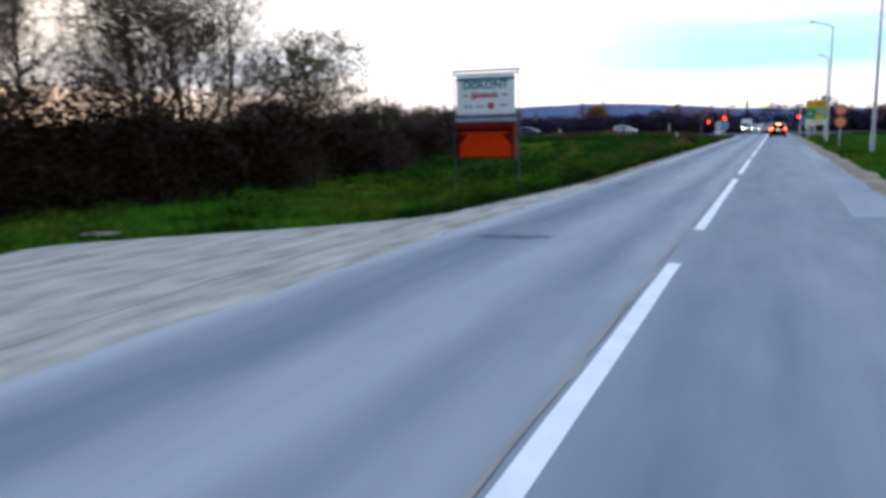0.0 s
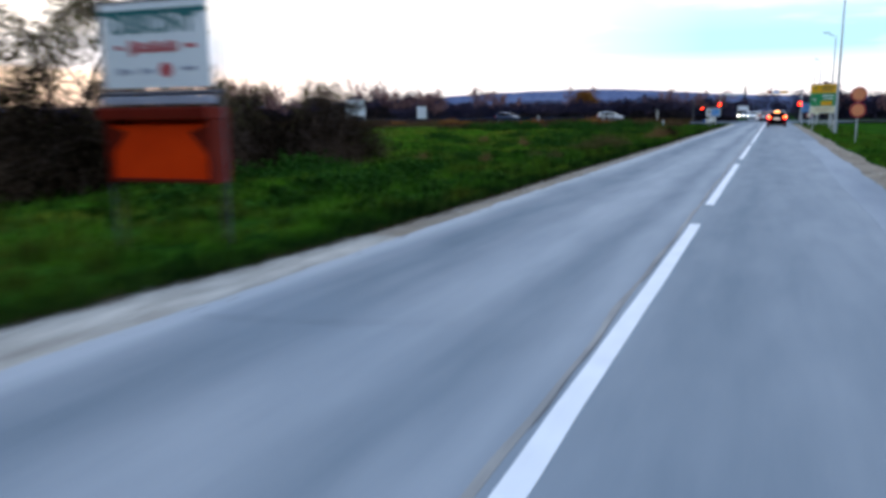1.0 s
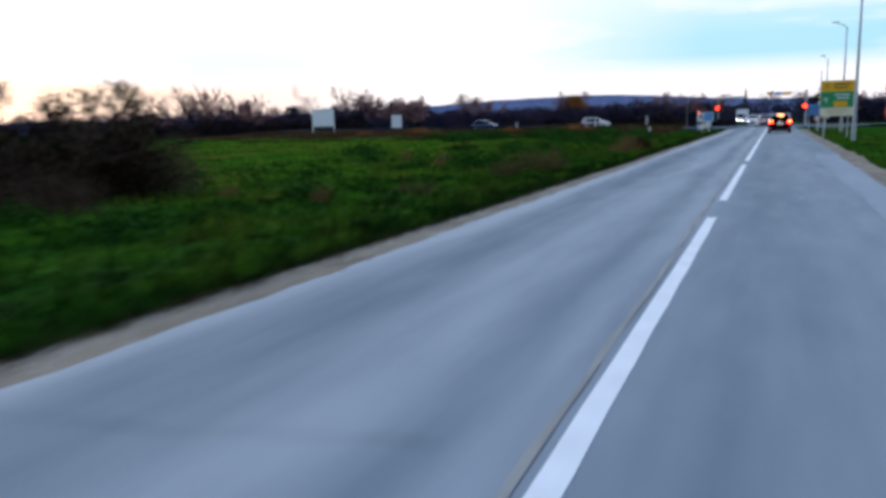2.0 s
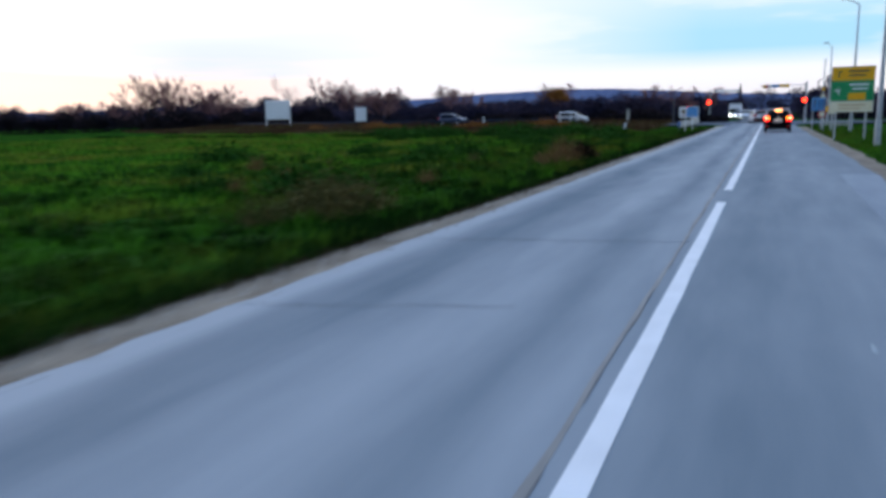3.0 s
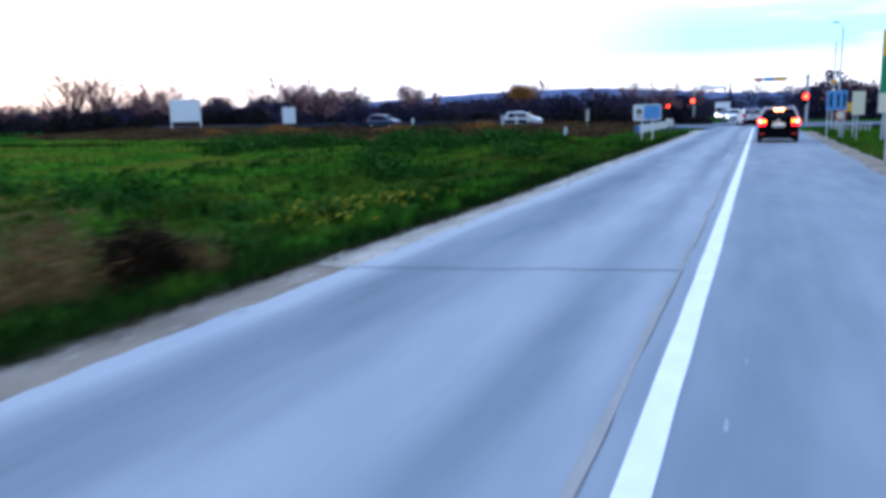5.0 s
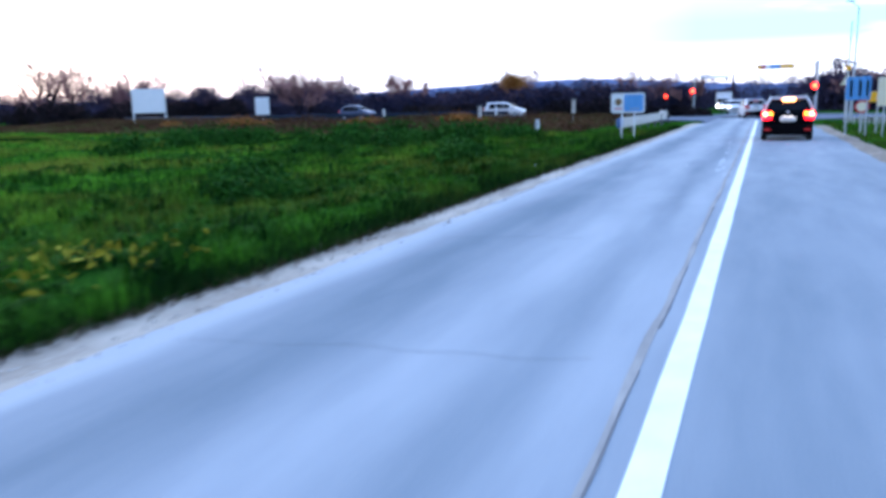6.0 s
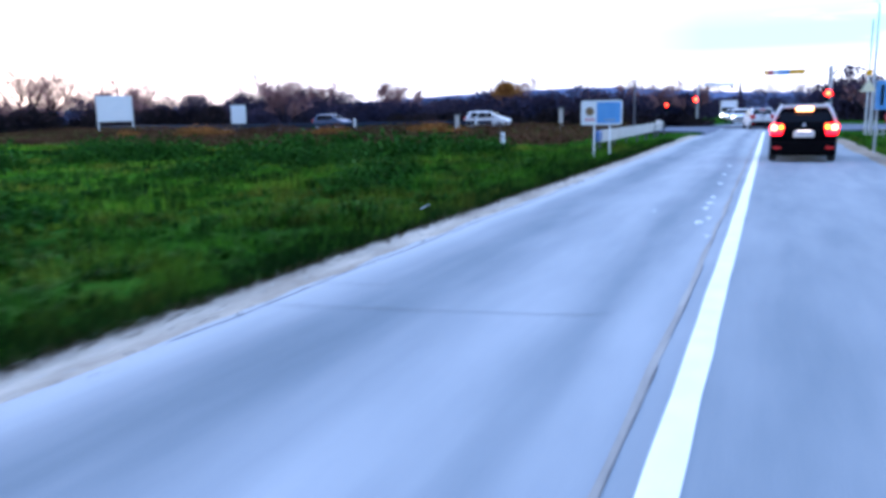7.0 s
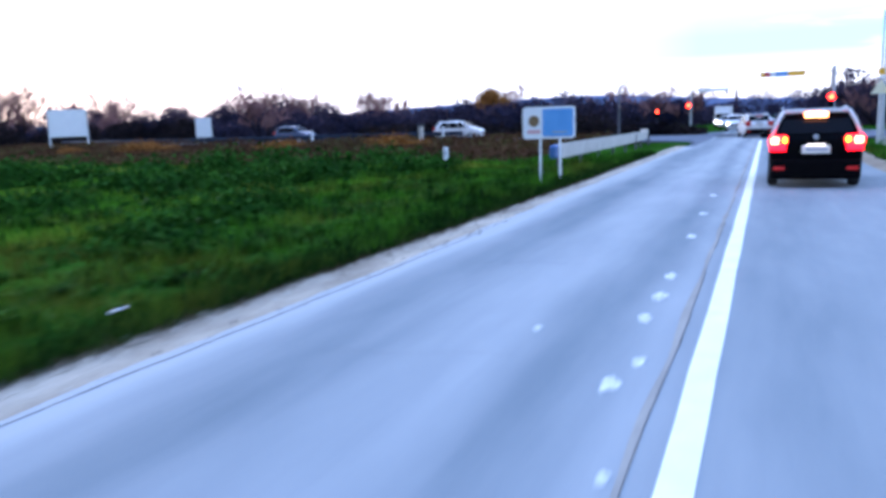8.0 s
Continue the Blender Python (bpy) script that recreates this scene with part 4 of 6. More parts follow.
def grass():
    """Blades over the verges, denser by the road."""
    rng = np.random.default_rng(3)
    n = 210000
    u = rng.random(n)
    left = rng.random(n) < 0.9
    x = np.where(left, -4.25 - 12.0 * u ** 1.7, 3.95 + 4.5 * u ** 1.5)
    y = rng.uniform(1.0, 112.0, n)
    y = np.where(left, y, 30 + rng.random(n) * 90)
    verts, faces = [], []
    h = rng.uniform(0.08, 0.27, n)
    a = rng.uniform(0, math.tau, n)
    lx, ly = rng.normal(0, 0.07, n), rng.normal(0, 0.07, n)
    for i in range(n):
        xi, yi = float(x[i]), float(y[i])
        if xi < 0 and xi > gravel_left(yi) + 0.05 * noise.noise(Vector((xi * 3, yi * 3, 0))):
            continue
        cl = noise.noise(Vector((xi * 1.1, yi * 1.1, 7)))
        if cl < -0.28 and abs(xi - gravel_left(yi)) > 0.5:
            continue
        z = ground_z(xi, yi) - 0.01
        hh = float(h[i]) * (0.5 + 2.2 * max(0, cl + 0.15) ** 1.2)
        w = 0.010 + 0.008 * min(1.0, max(0.0, -xi - 5) / 6)
        c, s = math.cos(a[i]) * w, math.sin(a[i]) * w
        k = len(verts)
        verts += [(xi - c, yi - s, z), (xi + c, yi + s, z), (xi + lx[i], yi + ly[i], z + hh)]
        faces.append((k, k + 1, k + 2))
    ob = soup("grass", verts, faces, GRASS)
    tagged(ob, "thick green verge grass", "grass", kind="stuff")
    verts, faces = [], []
    for i in range(46000):
        yi = 12 + 100 * rng.random()
        xi = gravel_left(yi) + 0.10 - 0.75 * rng.random() ** 1.5
        cl = noise.noise(Vector((xi * 1.5, yi * 0.9, 3)))
        z = ground_z(xi, yi) - 0.01
        hh = rng.uniform(0.10, 0.30) * (0.8 + 0.8 * max(0.0, cl))
        an, w = rng.uniform(0, math.tau), 0.011
        c, s = math.cos(an) * w, math.sin(an) * w
        k = len(verts)
        verts += [(xi - c, yi - s, z), (xi + c, yi + s, z), (xi + rng.normal(0.03, 0.09), yi + rng.normal(0, 0.09), z + hh)]
        faces.append((k, k + 1, k + 2))
    ob = soup("edge_grass", verts, faces, EDGE_GRASS)
    tagged(ob, "dark tangled grass along the gravel edge", "grass", kind="stuff")
    verts, faces = [], []
    for i in range(22000):
        yi = 14 + 92 * rng.random()
        xi = gravel_left(yi) + rng.normal(0.02, 0.10)
        z = ground_z(xi, yi) if xi < gravel_left(yi) else -0.02
        hh, an, w = rng.uniform(0.02, 0.09), rng.uniform(0, math.tau), 0.010
        c, s = math.cos(an) * w, math.sin(an) * w
        k = len(verts)
        verts += [(xi - c, yi - s, z), (xi + c, yi + s, z), (xi + rng.normal(0.03, 0.07), yi + rng.normal(0, 0.07), z + hh)]
        faces.append((k, k + 1, k + 2))
    ob = soup("edge_thatch", verts, faces, THATCH)
    tagged(ob, "short dry brown thatch where grass meets gravel", "grass", kind="stuff")


def ditch_shade_grass():
    """Taller dark grass paints a shallow ditch's shadow across the field's far part."""
    rng = random.Random(27)
    verts, faces = [], []
    for _ in range(26000):
        x = -11.5 - 62 * rng.random() ** 1.2
        y = 101.6 + 0.5 * noise.noise(Vector((x * 0.2, 4, 1))) + rng.gauss(0, 0.45) + 0.05 * max(0.0, -x - 35)
        if noise.noise(Vector((x * 0.13, 7, 2))) < -0.06:
            continue
        z = (ground_z(x, y) if x > -60 else -0.3) - 0.01
        a, w = rng.uniform(0, math.tau), 0.022
        c, s = math.cos(a) * w, math.sin(a) * w
        k = len(verts)
        verts += [(x - c, y - s, z), (x + c, y + s, z), (x + rng.gauss(0, 0.08), y + rng.gauss(0, 0.08), z + rng.uniform(0.16, 0.42))]
        faces.append((k, k + 1, k + 2))
    ob = soup("ditch_shade_grass", verts, faces, EDGE_GRASS)
    tagged(ob, "taller dark grass painting the shadow of a shallow field ditch", "grass", kind="stuff")


def tussocks():
    """Longer tufts that lean over one another in the verge."""
    rng = random.Random(14)
    verts, faces = [], []
    for _ in range(3400):
        x, y = -5.0 - 17 * rng.random() ** 1.3, rng.uniform(22, 104)
        if x > gravel_left(y) - 0.5 or (x < -12.5 and y < 44):
            continue
        z = ground_z(x, y) - 0.02
        size = rng.uniform(0.16, 0.42) * (0.7 + 0.6 * max(0.0, noise.noise(Vector((x * 0.4, y * 0.4, 1)))) * 2)
        wx, wy = 0.45 + rng.gauss(0, 0.3), -0.25 + rng.gauss(0, 0.3)
        for k in range(22):
            a, r = rng.uniform(0, math.tau), 0.16 * rng.random() ** 0.5
            px, py = x + r * math.cos(a), y + r * math.sin(a)
            h = size * rng.uniform(0.6, 1.1)
            mx, my = px + 0.25 * h * (math.cos(a) + wx), py + 0.25 * h * (math.sin(a) + wy)
            ex, ey = px + 0.75 * h * (math.cos(a) + wx), py + 0.75 * h * (math.sin(a) + wy)
            w = 0.009 + 0.006 * rng.random()
            c, s = -math.sin(a) * w, math.cos(a) * w
            i = len(verts)
            verts += [(px - c, py - s, z), (px + c, py + s, z), (mx + c, my + s, z + h * 0.7), (mx - c, my - s, z + h * 0.7), (ex, ey, z + h * 0.78)]
            faces += [(i, i + 1, i + 2, i + 3), (i + 3, i + 2, i + 4)]
    ob = soup("grass_tussocks", verts, faces, TUSSOCK)
    tagged(ob, "long leaning green grass tufts on the verge", "grass", kind="stuff")


def meadow():
    """Coarser tufts over the field farther off."""
    rng = np.random.default_rng(9)
    n = 150000
    u = rng.random(n)
    x = -11.0 - 62.0 * u ** 1.5
    y = 22 + rng.random(n) * 100
    h, a = rng.uniform(0.10, 0.26, n), rng.uniform(0, math.tau, n)
    verts, faces = [], []
    for i in range(n):
        xi, yi = float(x[i]), float(y[i])
        if (xi < -12.5 and yi < 44) or yi > crossing_y(xi) - 29 + 1.5 * noise.noise(Vector((xi * 0.15, 2, 5))):
            continue
        cl = noise.noise(Vector((xi * 0.5, yi * 0.5, 7)))
        if cl < -0.35:
            continue
        z = (ground_z(xi, yi) if xi > -60 else -0.3) - 0.01
        w = 0.022 + 0.0006 * -xi
        c, s = math.cos(a[i]) * w, math.sin(a[i]) * w
        k = len(verts)
        verts += [(xi - c, yi - s, z), (xi + c, yi + s, z), (xi + c * 2, yi - s * 2, z + float(h[i]) * (1 + cl))]
        faces.append((k, k + 1, k + 2))
    ob = soup("meadow_grass", verts, faces, MEADOW)
    tagged(ob, "rough green meadow grass", "grass", kind="stuff")


def limb_tree(seed, height, width, label, stems=3, thick=0.30, twigs=2600, crown_from=0.45):
    """A bare tree: a few crooked heavy limbs from a low fork, finer boughs, and a haze of twigs."""
    rng = random.Random(seed)
    ob = thing("tree", label, "tree")
    bm = bmesh.new()
    starts = []

    def bough(p, d, length, r, level):
        pts, rad = [p.copy()], [r]
        q, n = p.copy(), 5 if level < 2 else 3
        for i in range(n):
            d = (d + Vector((rng.gauss(0, 0.20), rng.gauss(0, 0.20), rng.gauss(0.06, 0.10)))).normalized()
            q = q + d * length / n
            pts.append(q.copy())
            rad.append(max(0.012, r * (1 - 0.72 * (i + 1) / n)))
        add_tube(bm, pts, rad, 6 if level < 2 else 4, cap=False)
        if level >= 2:
            starts.extend((p.lerp(q, rng.random()), d) for _ in range(max(1, twigs // (stems * 26))))
            return
        for j in range(6 if level == 0 else 4):
            f = (0.30 if level == 0 else 0.2) + (0.7 if level == 0 else 0.8) * (j + rng.random()) / (6 if level == 0 else 4)
            i = min(n - 1, int(f * n))
            base = pts[i].lerp(pts[i + 1], f * n - i)
            side = d.orthogonal().normalized()
            side.rotate(Matrix.Rotation(rng.uniform(0, math.tau), 3, d))
            bough(base, (d * 0.62 + side * 0.62 + Vector((0, 0, 0.22))).normalized(), length * rng.uniform(0.36, 0.58) * (1.15 - 0.4 * f), rad[i] * 0.55, level + 1)

    for k in range(stems):
        a = k * math.tau / stems + rng.uniform(-0.5, 0.5)
        lean = 0.5 * width / height * rng.uniform(0.5, 1.05)
        d = Vector((lean * math.cos(a), lean * math.sin(a), 1)).normalized()
        bough(Vector((0.25 * math.cos(a), 0.25 * math.sin(a), -0.4)), d, height * rng.uniform(0.74, 0.96), thick * rng.uniform(0.8, 1.1), 0)
    part("trunk", bm, LEAF_HEDGE, ob, smooth=True)
    soup("twig_crown", *slivers(rng, [s for s in starts if s[0].z > height * crown_from * 0.6], 0.11 * height, 0.02, 0.55), FAR_TWIG_BACKLIT, ob)
    return ob


def far_woods():
    """The tree line beyond the field, and single trees that stand out of it."""
    rng = random.Random(19)

    def line(name, label, material, pts, crowns, per_crown, size, height, width, depth, fringe=0.14):
        """A belt of rounded crowns of uneven height with undergrowth below and bare twigs on top."""
        cs, starts = [], []
        for c in range(crowns):
            f = (c + rng.random()) / crowns * (len(pts) - 1)
            i = min(len(pts) - 2, int(f))
            p = Vector((*pts[i], 0)).lerp(Vector((*pts[i + 1], 0)), f - i)
            p.y += rng.uniform(0, depth)
            slow = noise.noise(Vector((p.x * 0.035, p.y * 0.02, height)))
            h = height * (0.78 + 0.38 * slow + rng.uniform(-0.20, 0.22))
            r = width * rng.uniform(0.6, 1.25)
            for _ in range(per_crown):
                if rng.random() < 0.36:
                    cs.append((p.x + rng.gauss(0, r * 0.8), p.y + rng.gauss(0, r * 0.5), -0.3 + h * 0.55 * rng.random()))
                    continue
                d = Vector((rng.gauss(0, 1), rng.gauss(0, 1), rng.gauss(0, 1))).normalized()
                k = rng.random() ** 0.4 * (1 + 0.25 * noise.noise(d * 2.2 + p))
                cs.append((p.x + d.x * r * k, p.y + d.y * r * k, -0.3 + h * (0.60 + 0.40 * d.z * k)))
                if d.z > 0.1 and rng.random() < fringe:
                    starts.append(((p.x + d.x * r * k, p.y + d.y * r * k, -0.3 + h * (0.58 + 0.40 * d.z * k)), (d.x * 0.6, d.y * 0.6, 1)))
        ob = soup(name, *leaf_quads(rng, cs, size), material)
        tagged(ob, label, "woods", kind="stuff")
        tw = soup("twig_fringe", *slivers(rng, starts, height * 0.14, size * 0.11, 0.35), FAR_TWIG_BACKLIT)
        tagged(tw, "reddish bare twigs on top of the tree line, backlight painted in", "twigs", kind="stuff")

    line("far_woods", "dark bare tree line far beyond the field", LEAF_FAR_HAZE, [(-330, 200), (-220, 225), (-150, 234), (-100, 237)], 105, 900, 0.34, 10.0, 4.2, 16)
    line("far_woods", "dark bare tree line below the haze-blue hills", LEAF_FAR_HAZE, [(-102, 237), (-60, 240), (-14, 238)], 52, 900, 0.32, 6.4, 3.4, 14)
    line("field_hedge", "dark tangled hedge along the far side of the field", LEAF_HEDGE, [(-175, 92), (-140, 118), (-112, 150), (-96, 164), (-84, 172)], 60, 1000, 0.22, 4.6, 2.6, 7, 0.08)
    line("far_hedge", "low dark hedge beyond the crossing road", LEAF_FAR_HAZE, [(-260, 185), (-150, 210), (-90, 190), (-45, 176), (-16, 170)], 90, 800, 0.26, 5.2, 3.2, 8, 0.15)
    line("junction_hedge", "low dark bushes behind the junction", LEAF_HEDGE, [(-48, 163), (-28, 153), (-14, 150)], 18, 700, 0.18, 2.6, 1.9, 3, 0.06)
    line("junction_hedge", "low dark weeds beside the junction", LEAF_HEDGE, [(-15, 149.5), (-10.5, 148.5), (-5.0, 147.5)], 18, 420, 0.15, 1.7, 1.0, 1.2, 0.05)
    line("far_woods", "dark trees behind the junction", LEAF_FAR_HAZE, [(7.0, 196), (14, 186), (30, 178), (70, 170), (140, 150)], 46, 1000, 0.28, 6.2, 3.0, 12)
    line("far_woods", "dark trees along the road far ahead", LEAF_FAR_HAZE, [(-17, 240), (-15, 300), (-13, 420)], 14, 500, 0.5, 7.0, 3.4, 6)
    line("far_woods", "dark trees along the road far ahead", LEAF_FAR_HAZE, [(12, 205), (16, 300), (22, 480)], 18, 500, 0.5, 8.0, 3.6, 6)
    line("far_woods", "grey-brown woods closing the view down the road", LEAF_FAR_HAZE, [(-70, 430), (-30, 420), (20, 425), (60, 400)], 26, 700, 0.55, 13.0, 6.0, 14)
    o = tree(41, 6.4, "autumn tree with orange-brown leaves beyond the crossing road", LEAF_RUST, 4200, 0.18, scatter=0.45, levels=3, spread=0.75, kids=(12, 7, 5), first=0.3)
    place(o, -41.8, 196, 0, 1.2)
    f1 = limb_tree(51, 15.0, 7.0, "tall thin bare tree standing out of the far tree line", 2, 0.24, 900)
    f2 = limb_tree(52, 12.5, 12.0, "broad bare tree with heavy dark leaning limbs beyond the field", 4, 0.34, 3600)
    f3 = limb_tree(53, 12.5, 10.0, "round bare tree with dense reddish twigs beyond the field", 5, 0.22, 7000, 0.3)
    f4 = limb_tree(54, 7.0, 6.5, "small bare tree with fine reddish twigs in the tree line", 4, 0.12, 5000, 0.3)
    place(f1, -200, 330, 40, 1.25)
    place(f2, -149, 187, 0, 1.0)
    place(f3, -140, 186, 0, 1.0)
    place(f4, -74, 178, 0, 1.0)
    pop = thing("poplar", "slender dark poplar far down the road", "tree")
    part("trunk", tube([(0, 0, -0.5), (0, 0, 27.0)], [0.5, 0.1], 6), BARK, pop)
    cs = []
    for _ in range(2600):
        f = rng.random()
        r = 1.7 * math.sin(math.pi * (0.06 + 0.94 * f) ** 0.7) * (0.6 + 0.4 * rng.random())
        a = rng.uniform(0, math.tau)
        cs.append((r * math.cos(a), r * math.sin(a), 2 + 26 * f))
    soup("foliage", *leaf_quads(rng, cs, 0.6), LEAF_FAR_HAZE, pop)
    place(pop, -27.5, 860, 0, 1.0)
    for t, x, y, s in ((f3, -150, 286, 1.25), (f3, -160, 230, 1.0), (f2, -172, 236, 0.85), (f4, -132, 196, 1.3), (f4, -176, 205, 1.1), (f4, -205, 212, 1.1), (f4, -62, 196, 1.05), (f4, -98, 222, 1.35),
                       (f4, -18.5, 215, 1.0), (f4, -14, 232, 1.0), (f4, -28, 226, 1.1), (f4, 13, 188, 0.8), (f4, 22, 182, 0.85), (f4, -50, 226, 1.3), (f4, -112, 232, 1.4), (f4, -82, 238, 1.4)):
        plant(t, x, y, rng.uniform(0, 360), s)


tree_belt()
weeds()
bare_patch()
ditch_growth()
autumn_bushes()
grass()
ditch_shade_grass()
tussocks()
meadow()
far_woods()

# ---- roadside things ----


def text(name, words, size, material, parent, m, label=""):
    cu = bpy.data.curves.new(name, "FONT")
    cu.offset = 0.010
    cu.body, cu.size, cu.align_x, cu.align_y, cu.extrude = words, size, "CENTER", "CENTER", 0.003
    tmp = bpy.data.objects.new(name, cu)
    me = bpy.data.meshes.new_from_object(tmp)
    bpy.data.objects.remove(tmp)
    me.materials.append(material)
    ob = new(name, me)
    ob.parent, ob.matrix_basis = parent, m
    if label:
        ob["label"] = label
    return ob


def advertising_stand():
    ob = thing("advertising_stand", "white advertising board in a steel frame over an orange sheet-metal box", "billboard", pose(-6.35, 19.62, ground_z(-6.35, 19.6), 0, 0, 4))
    g = -ground_z(-6.35, 19.6)
    for x in (-0.93, 0.93):
        part("post", tube([(x, 0.05, -0.2), (x, 0.05, 3.16 + g)], 0.014, 10), DARK_STEEL, ob)
    part("top_rail", tube([(-0.97, 0.05, 3.17 + g), (0.97, 0.05, 3.17 + g)], 0.025, 8), DARK_STEEL, ob)
    part("cross_rail", tube([(-0.93, 0.05, 3.08 + g), (0.93, 0.05, 3.08 + g)], 0.018, 8), DARK_STEEL, ob)
    part("cross_rail", tube([(-0.93, 0.05, 1.92 + g), (0.93, 0.05, 1.92 + g)], 0.03, 8), DARK_STEEL, ob)
    part("board", box((0, 0, 2.52 + g), (1.66, 0.04, 1.06), 0.006), SIGN_WHITE, ob, "white painted board")
    part("heading_panel", box((0, -0.022, 2.93 + g), (1.66, 0.006, 0.07)), SIGN_TEAL, ob, "dark teal top band")
    text("heading", "DISKONT", 0.30, SIGN_TEAL, ob, pose(0, -0.024, 2.77 + g, 90, 0, 0), "dark teal lettering")
    bars = [(-0.36 + 0.085 * i, 2.50 + 0.012 * ((i * 7) % 3 - 1), 0.06, 0.20 if i == 0 else (0.11, 0.15, 0.10)[i % 3], SIGN_RED) for i in range(9)]
    bars += [(0.0, 2.455, 0.74, 0.03, SIGN_RED), (-0.56, 2.50, 0.12, 0.05, SIGN_RED), (0.55, 2.50, 0.16, 0.05, SIGN_RED), (-0.56, 2.20, 0.10, 0.09, SIGN_GREY), (-0.42, 2.20, 0.12, 0.06, SIGN_GREY), (-0.20, 2.20, 0.08, 0.08, SIGN_GREY), (-0.08, 2.20, 0.10, 0.06, SIGN_GREY),
            (0.52, 2.22, 0.22, 0.05, SIGN_GREY)]
    for x, z, w, h, mt in bars:
        part("lettering_bar", box((x, -0.023, z + g), (w, 0.006, h), 0.002), mt, ob)
    part("emblem", disc((0.16, -0.023, 2.21 + g), 0.095, 0.008), SIGN_RED, ob, "red round emblem")
    # the orange box: sheet walls, a deep-set front and a dark lip above
    part("box_back", box((0, 0.30, 1.25 + g), (1.62, 0.03, 0.94)), ORANGE, ob)
    part("box_front", box((0, -0.06, 1.16 + g), (1.50, 0.03, 0.72), 0.01), ORANGE, ob, "orange sheet front")
    for x in (-0.80, 0.80):
        part("box_side", box((x, 0.10, 1.25 + g), (0.05, 0.42, 0.96), 0.01), ORANGE_DARK, ob)
        part("leg", box((x, 0.10, 0.30 + g), (0.03, 0.03, 0.95)), BARK, ob)
    part("box_floor", box((0, 0.10, 0.80 + g), (1.62, 0.42, 0.03)), ORANGE_DARK, ob)
    part("box_lip", box((0, 0.04, 1.66 + g), (1.70, 0.50, 0.16), 0.02), ORANGE_DARK, ob, "dark red top lip")
    part("bottom_edge", box((0, -0.085, 0.805 + g), (1.62, 0.03, 0.05), 0.01), ORANGE_DARK, ob)
    # dark triangles paint the shade in the upper corners of the front
    for s in (-1, 1):
        bm = bmesh.new()
        vs = [bm.verts.new(p) for p in ((s * 0.75, -0.08, 1.50 + g), (s * 0.50, -0.08, 1.42 + g), (s * 0.75, -0.08, 1.15 + g))]
        bm.faces.new(vs)
        vs2 = [bm.verts.new((v.co.x, v.co.y - 0.008, v.co.z)) for v in vs]
        bm.faces.new(vs2)
        part("corner_shade", bm, ORANGE_DARK, ob)
    part("plank", box((0, -0.02, 1.83 + g), (1.72, 0.10, 0.10), 0.01), SIGN_GREY, ob, "grey board under the sign")


def street_lamp(x, y, height, arm, group="street lamps", metal=None):
    z = ground_z(x, y)
    ob = thing("street_lamp", "tall galvanised steel street lamp with a short arm", "street lamp", pose(x, y, z), group)
    part("pole", tube([(0, 0, -0.3), (0, 0, 1.6), (0, 0, height * 0.6), (0, 0, height)], [0.11, 0.105, 0.075, 0.055], 12), metal or STEEL, ob, smooth=True)
    part("base", box((0, 0, 0.55), (0.24, 0.24, 1.1), 0.06), metal or STEEL, ob)
    part("arm", tube([(0, 0, height - 0.15), (arm * 0.12, 0, height + 0.05), (arm, 0, height + 0.42)], 0.04, 8), metal or STEEL, ob, smooth=True)
    bm = box((arm * 1.18, 0, height + 0.45), (0.55, 0.22, 0.10), 0.04)
    part("lamp_head", bm, metal or STEEL, ob)
    return ob


def direction_board():
    ob = thing("direction_board", "large yellow, green and cream road direction board on steel posts", "road sign", pose(4.68, 82.75, ground_z(4.68, 82.7)))
    g = -ground_z(4.68, 82.7)
    part("back_plate", box((0, 0.03, 2.58 + g), (2.06, 0.03, 2.40), 0.008), STEEL, ob)
    part("yellow_panel", box((0, 0.0, 3.40 + g), (2.02, 0.03, 0.72), 0.006), SIGN_YELLOW, ob, "yellow panel")
    part("green_panel", box((0, 0.0, 2.50 + g), (2.02, 0.03, 1.06), 0.006), SIGN_GREEN, ob, "green panel")
    part("cream_panel", box((0, 0.0, 1.67 + g), (2.02, 0.03, 0.56), 0.006), SIGN_CREAM, ob, "cream panel")
    part("yellow_inset", box((0.22, -0.02, 2.20 + g), (0.82, 0.012, 0.38), 0.004), SIGN_YELLOW, ob)
    for x in (-0.72, 0.72):
        part("post", tube([(x, 0.09, -0.3), (x, 0.09, 3.7 + g)], 0.045, 10), STEEL, ob)
    for x, z, w, h in ((0.25, 3.52, 0.95, 0.10), (0.20, 3.30, 0.80, 0.09)):
        part("lettering_bar", box((x, -0.02, z + g), (w, 0.008, h)), SIGN_BROWN, ob)
    bm = bmesh.new()
    add_box(bm, (-0.68, -0.02, 3.38 + g), (0.06, 0.008, 0.34))
    add_box(bm, (-0.60, -0.02, 3.50 + g), (0.16, 0.008, 0.07))
    part("arrow", bm, SIGN_BROWN, ob)
    bm = bmesh.new()
    add_box(bm, (-0.66, -0.02, 2.48 + g), (0.06, 0.008, 0.36))
    add_box(bm, (-0.72, -0.02, 2.52 + g), (0.30, 0.008, 0.06))
    part("arrow", bm, SIGN_WHITE, ob)
    for x, z, w, h in ((0.30, 2.82, 0.90, 0.10), (0.36, 2.60, 0.75, 0.09)):
        part("lettering_bar", box((x, -0.02, z + g), (w, 0.008, h)), SIGN_WHITE, ob)
    for x, z, w, h in ((0.0, 1.76, 1.3, 0.08), (-0.1, 1.58, 1.0, 0.07)):
        part("lettering_bar", box((x, -0.02, z + g), (w, 0.008, h)), surface("bar_tan", (0.62, 0.50, 0.28), (0.70, 0.58, 0.34), 0.5), ob)


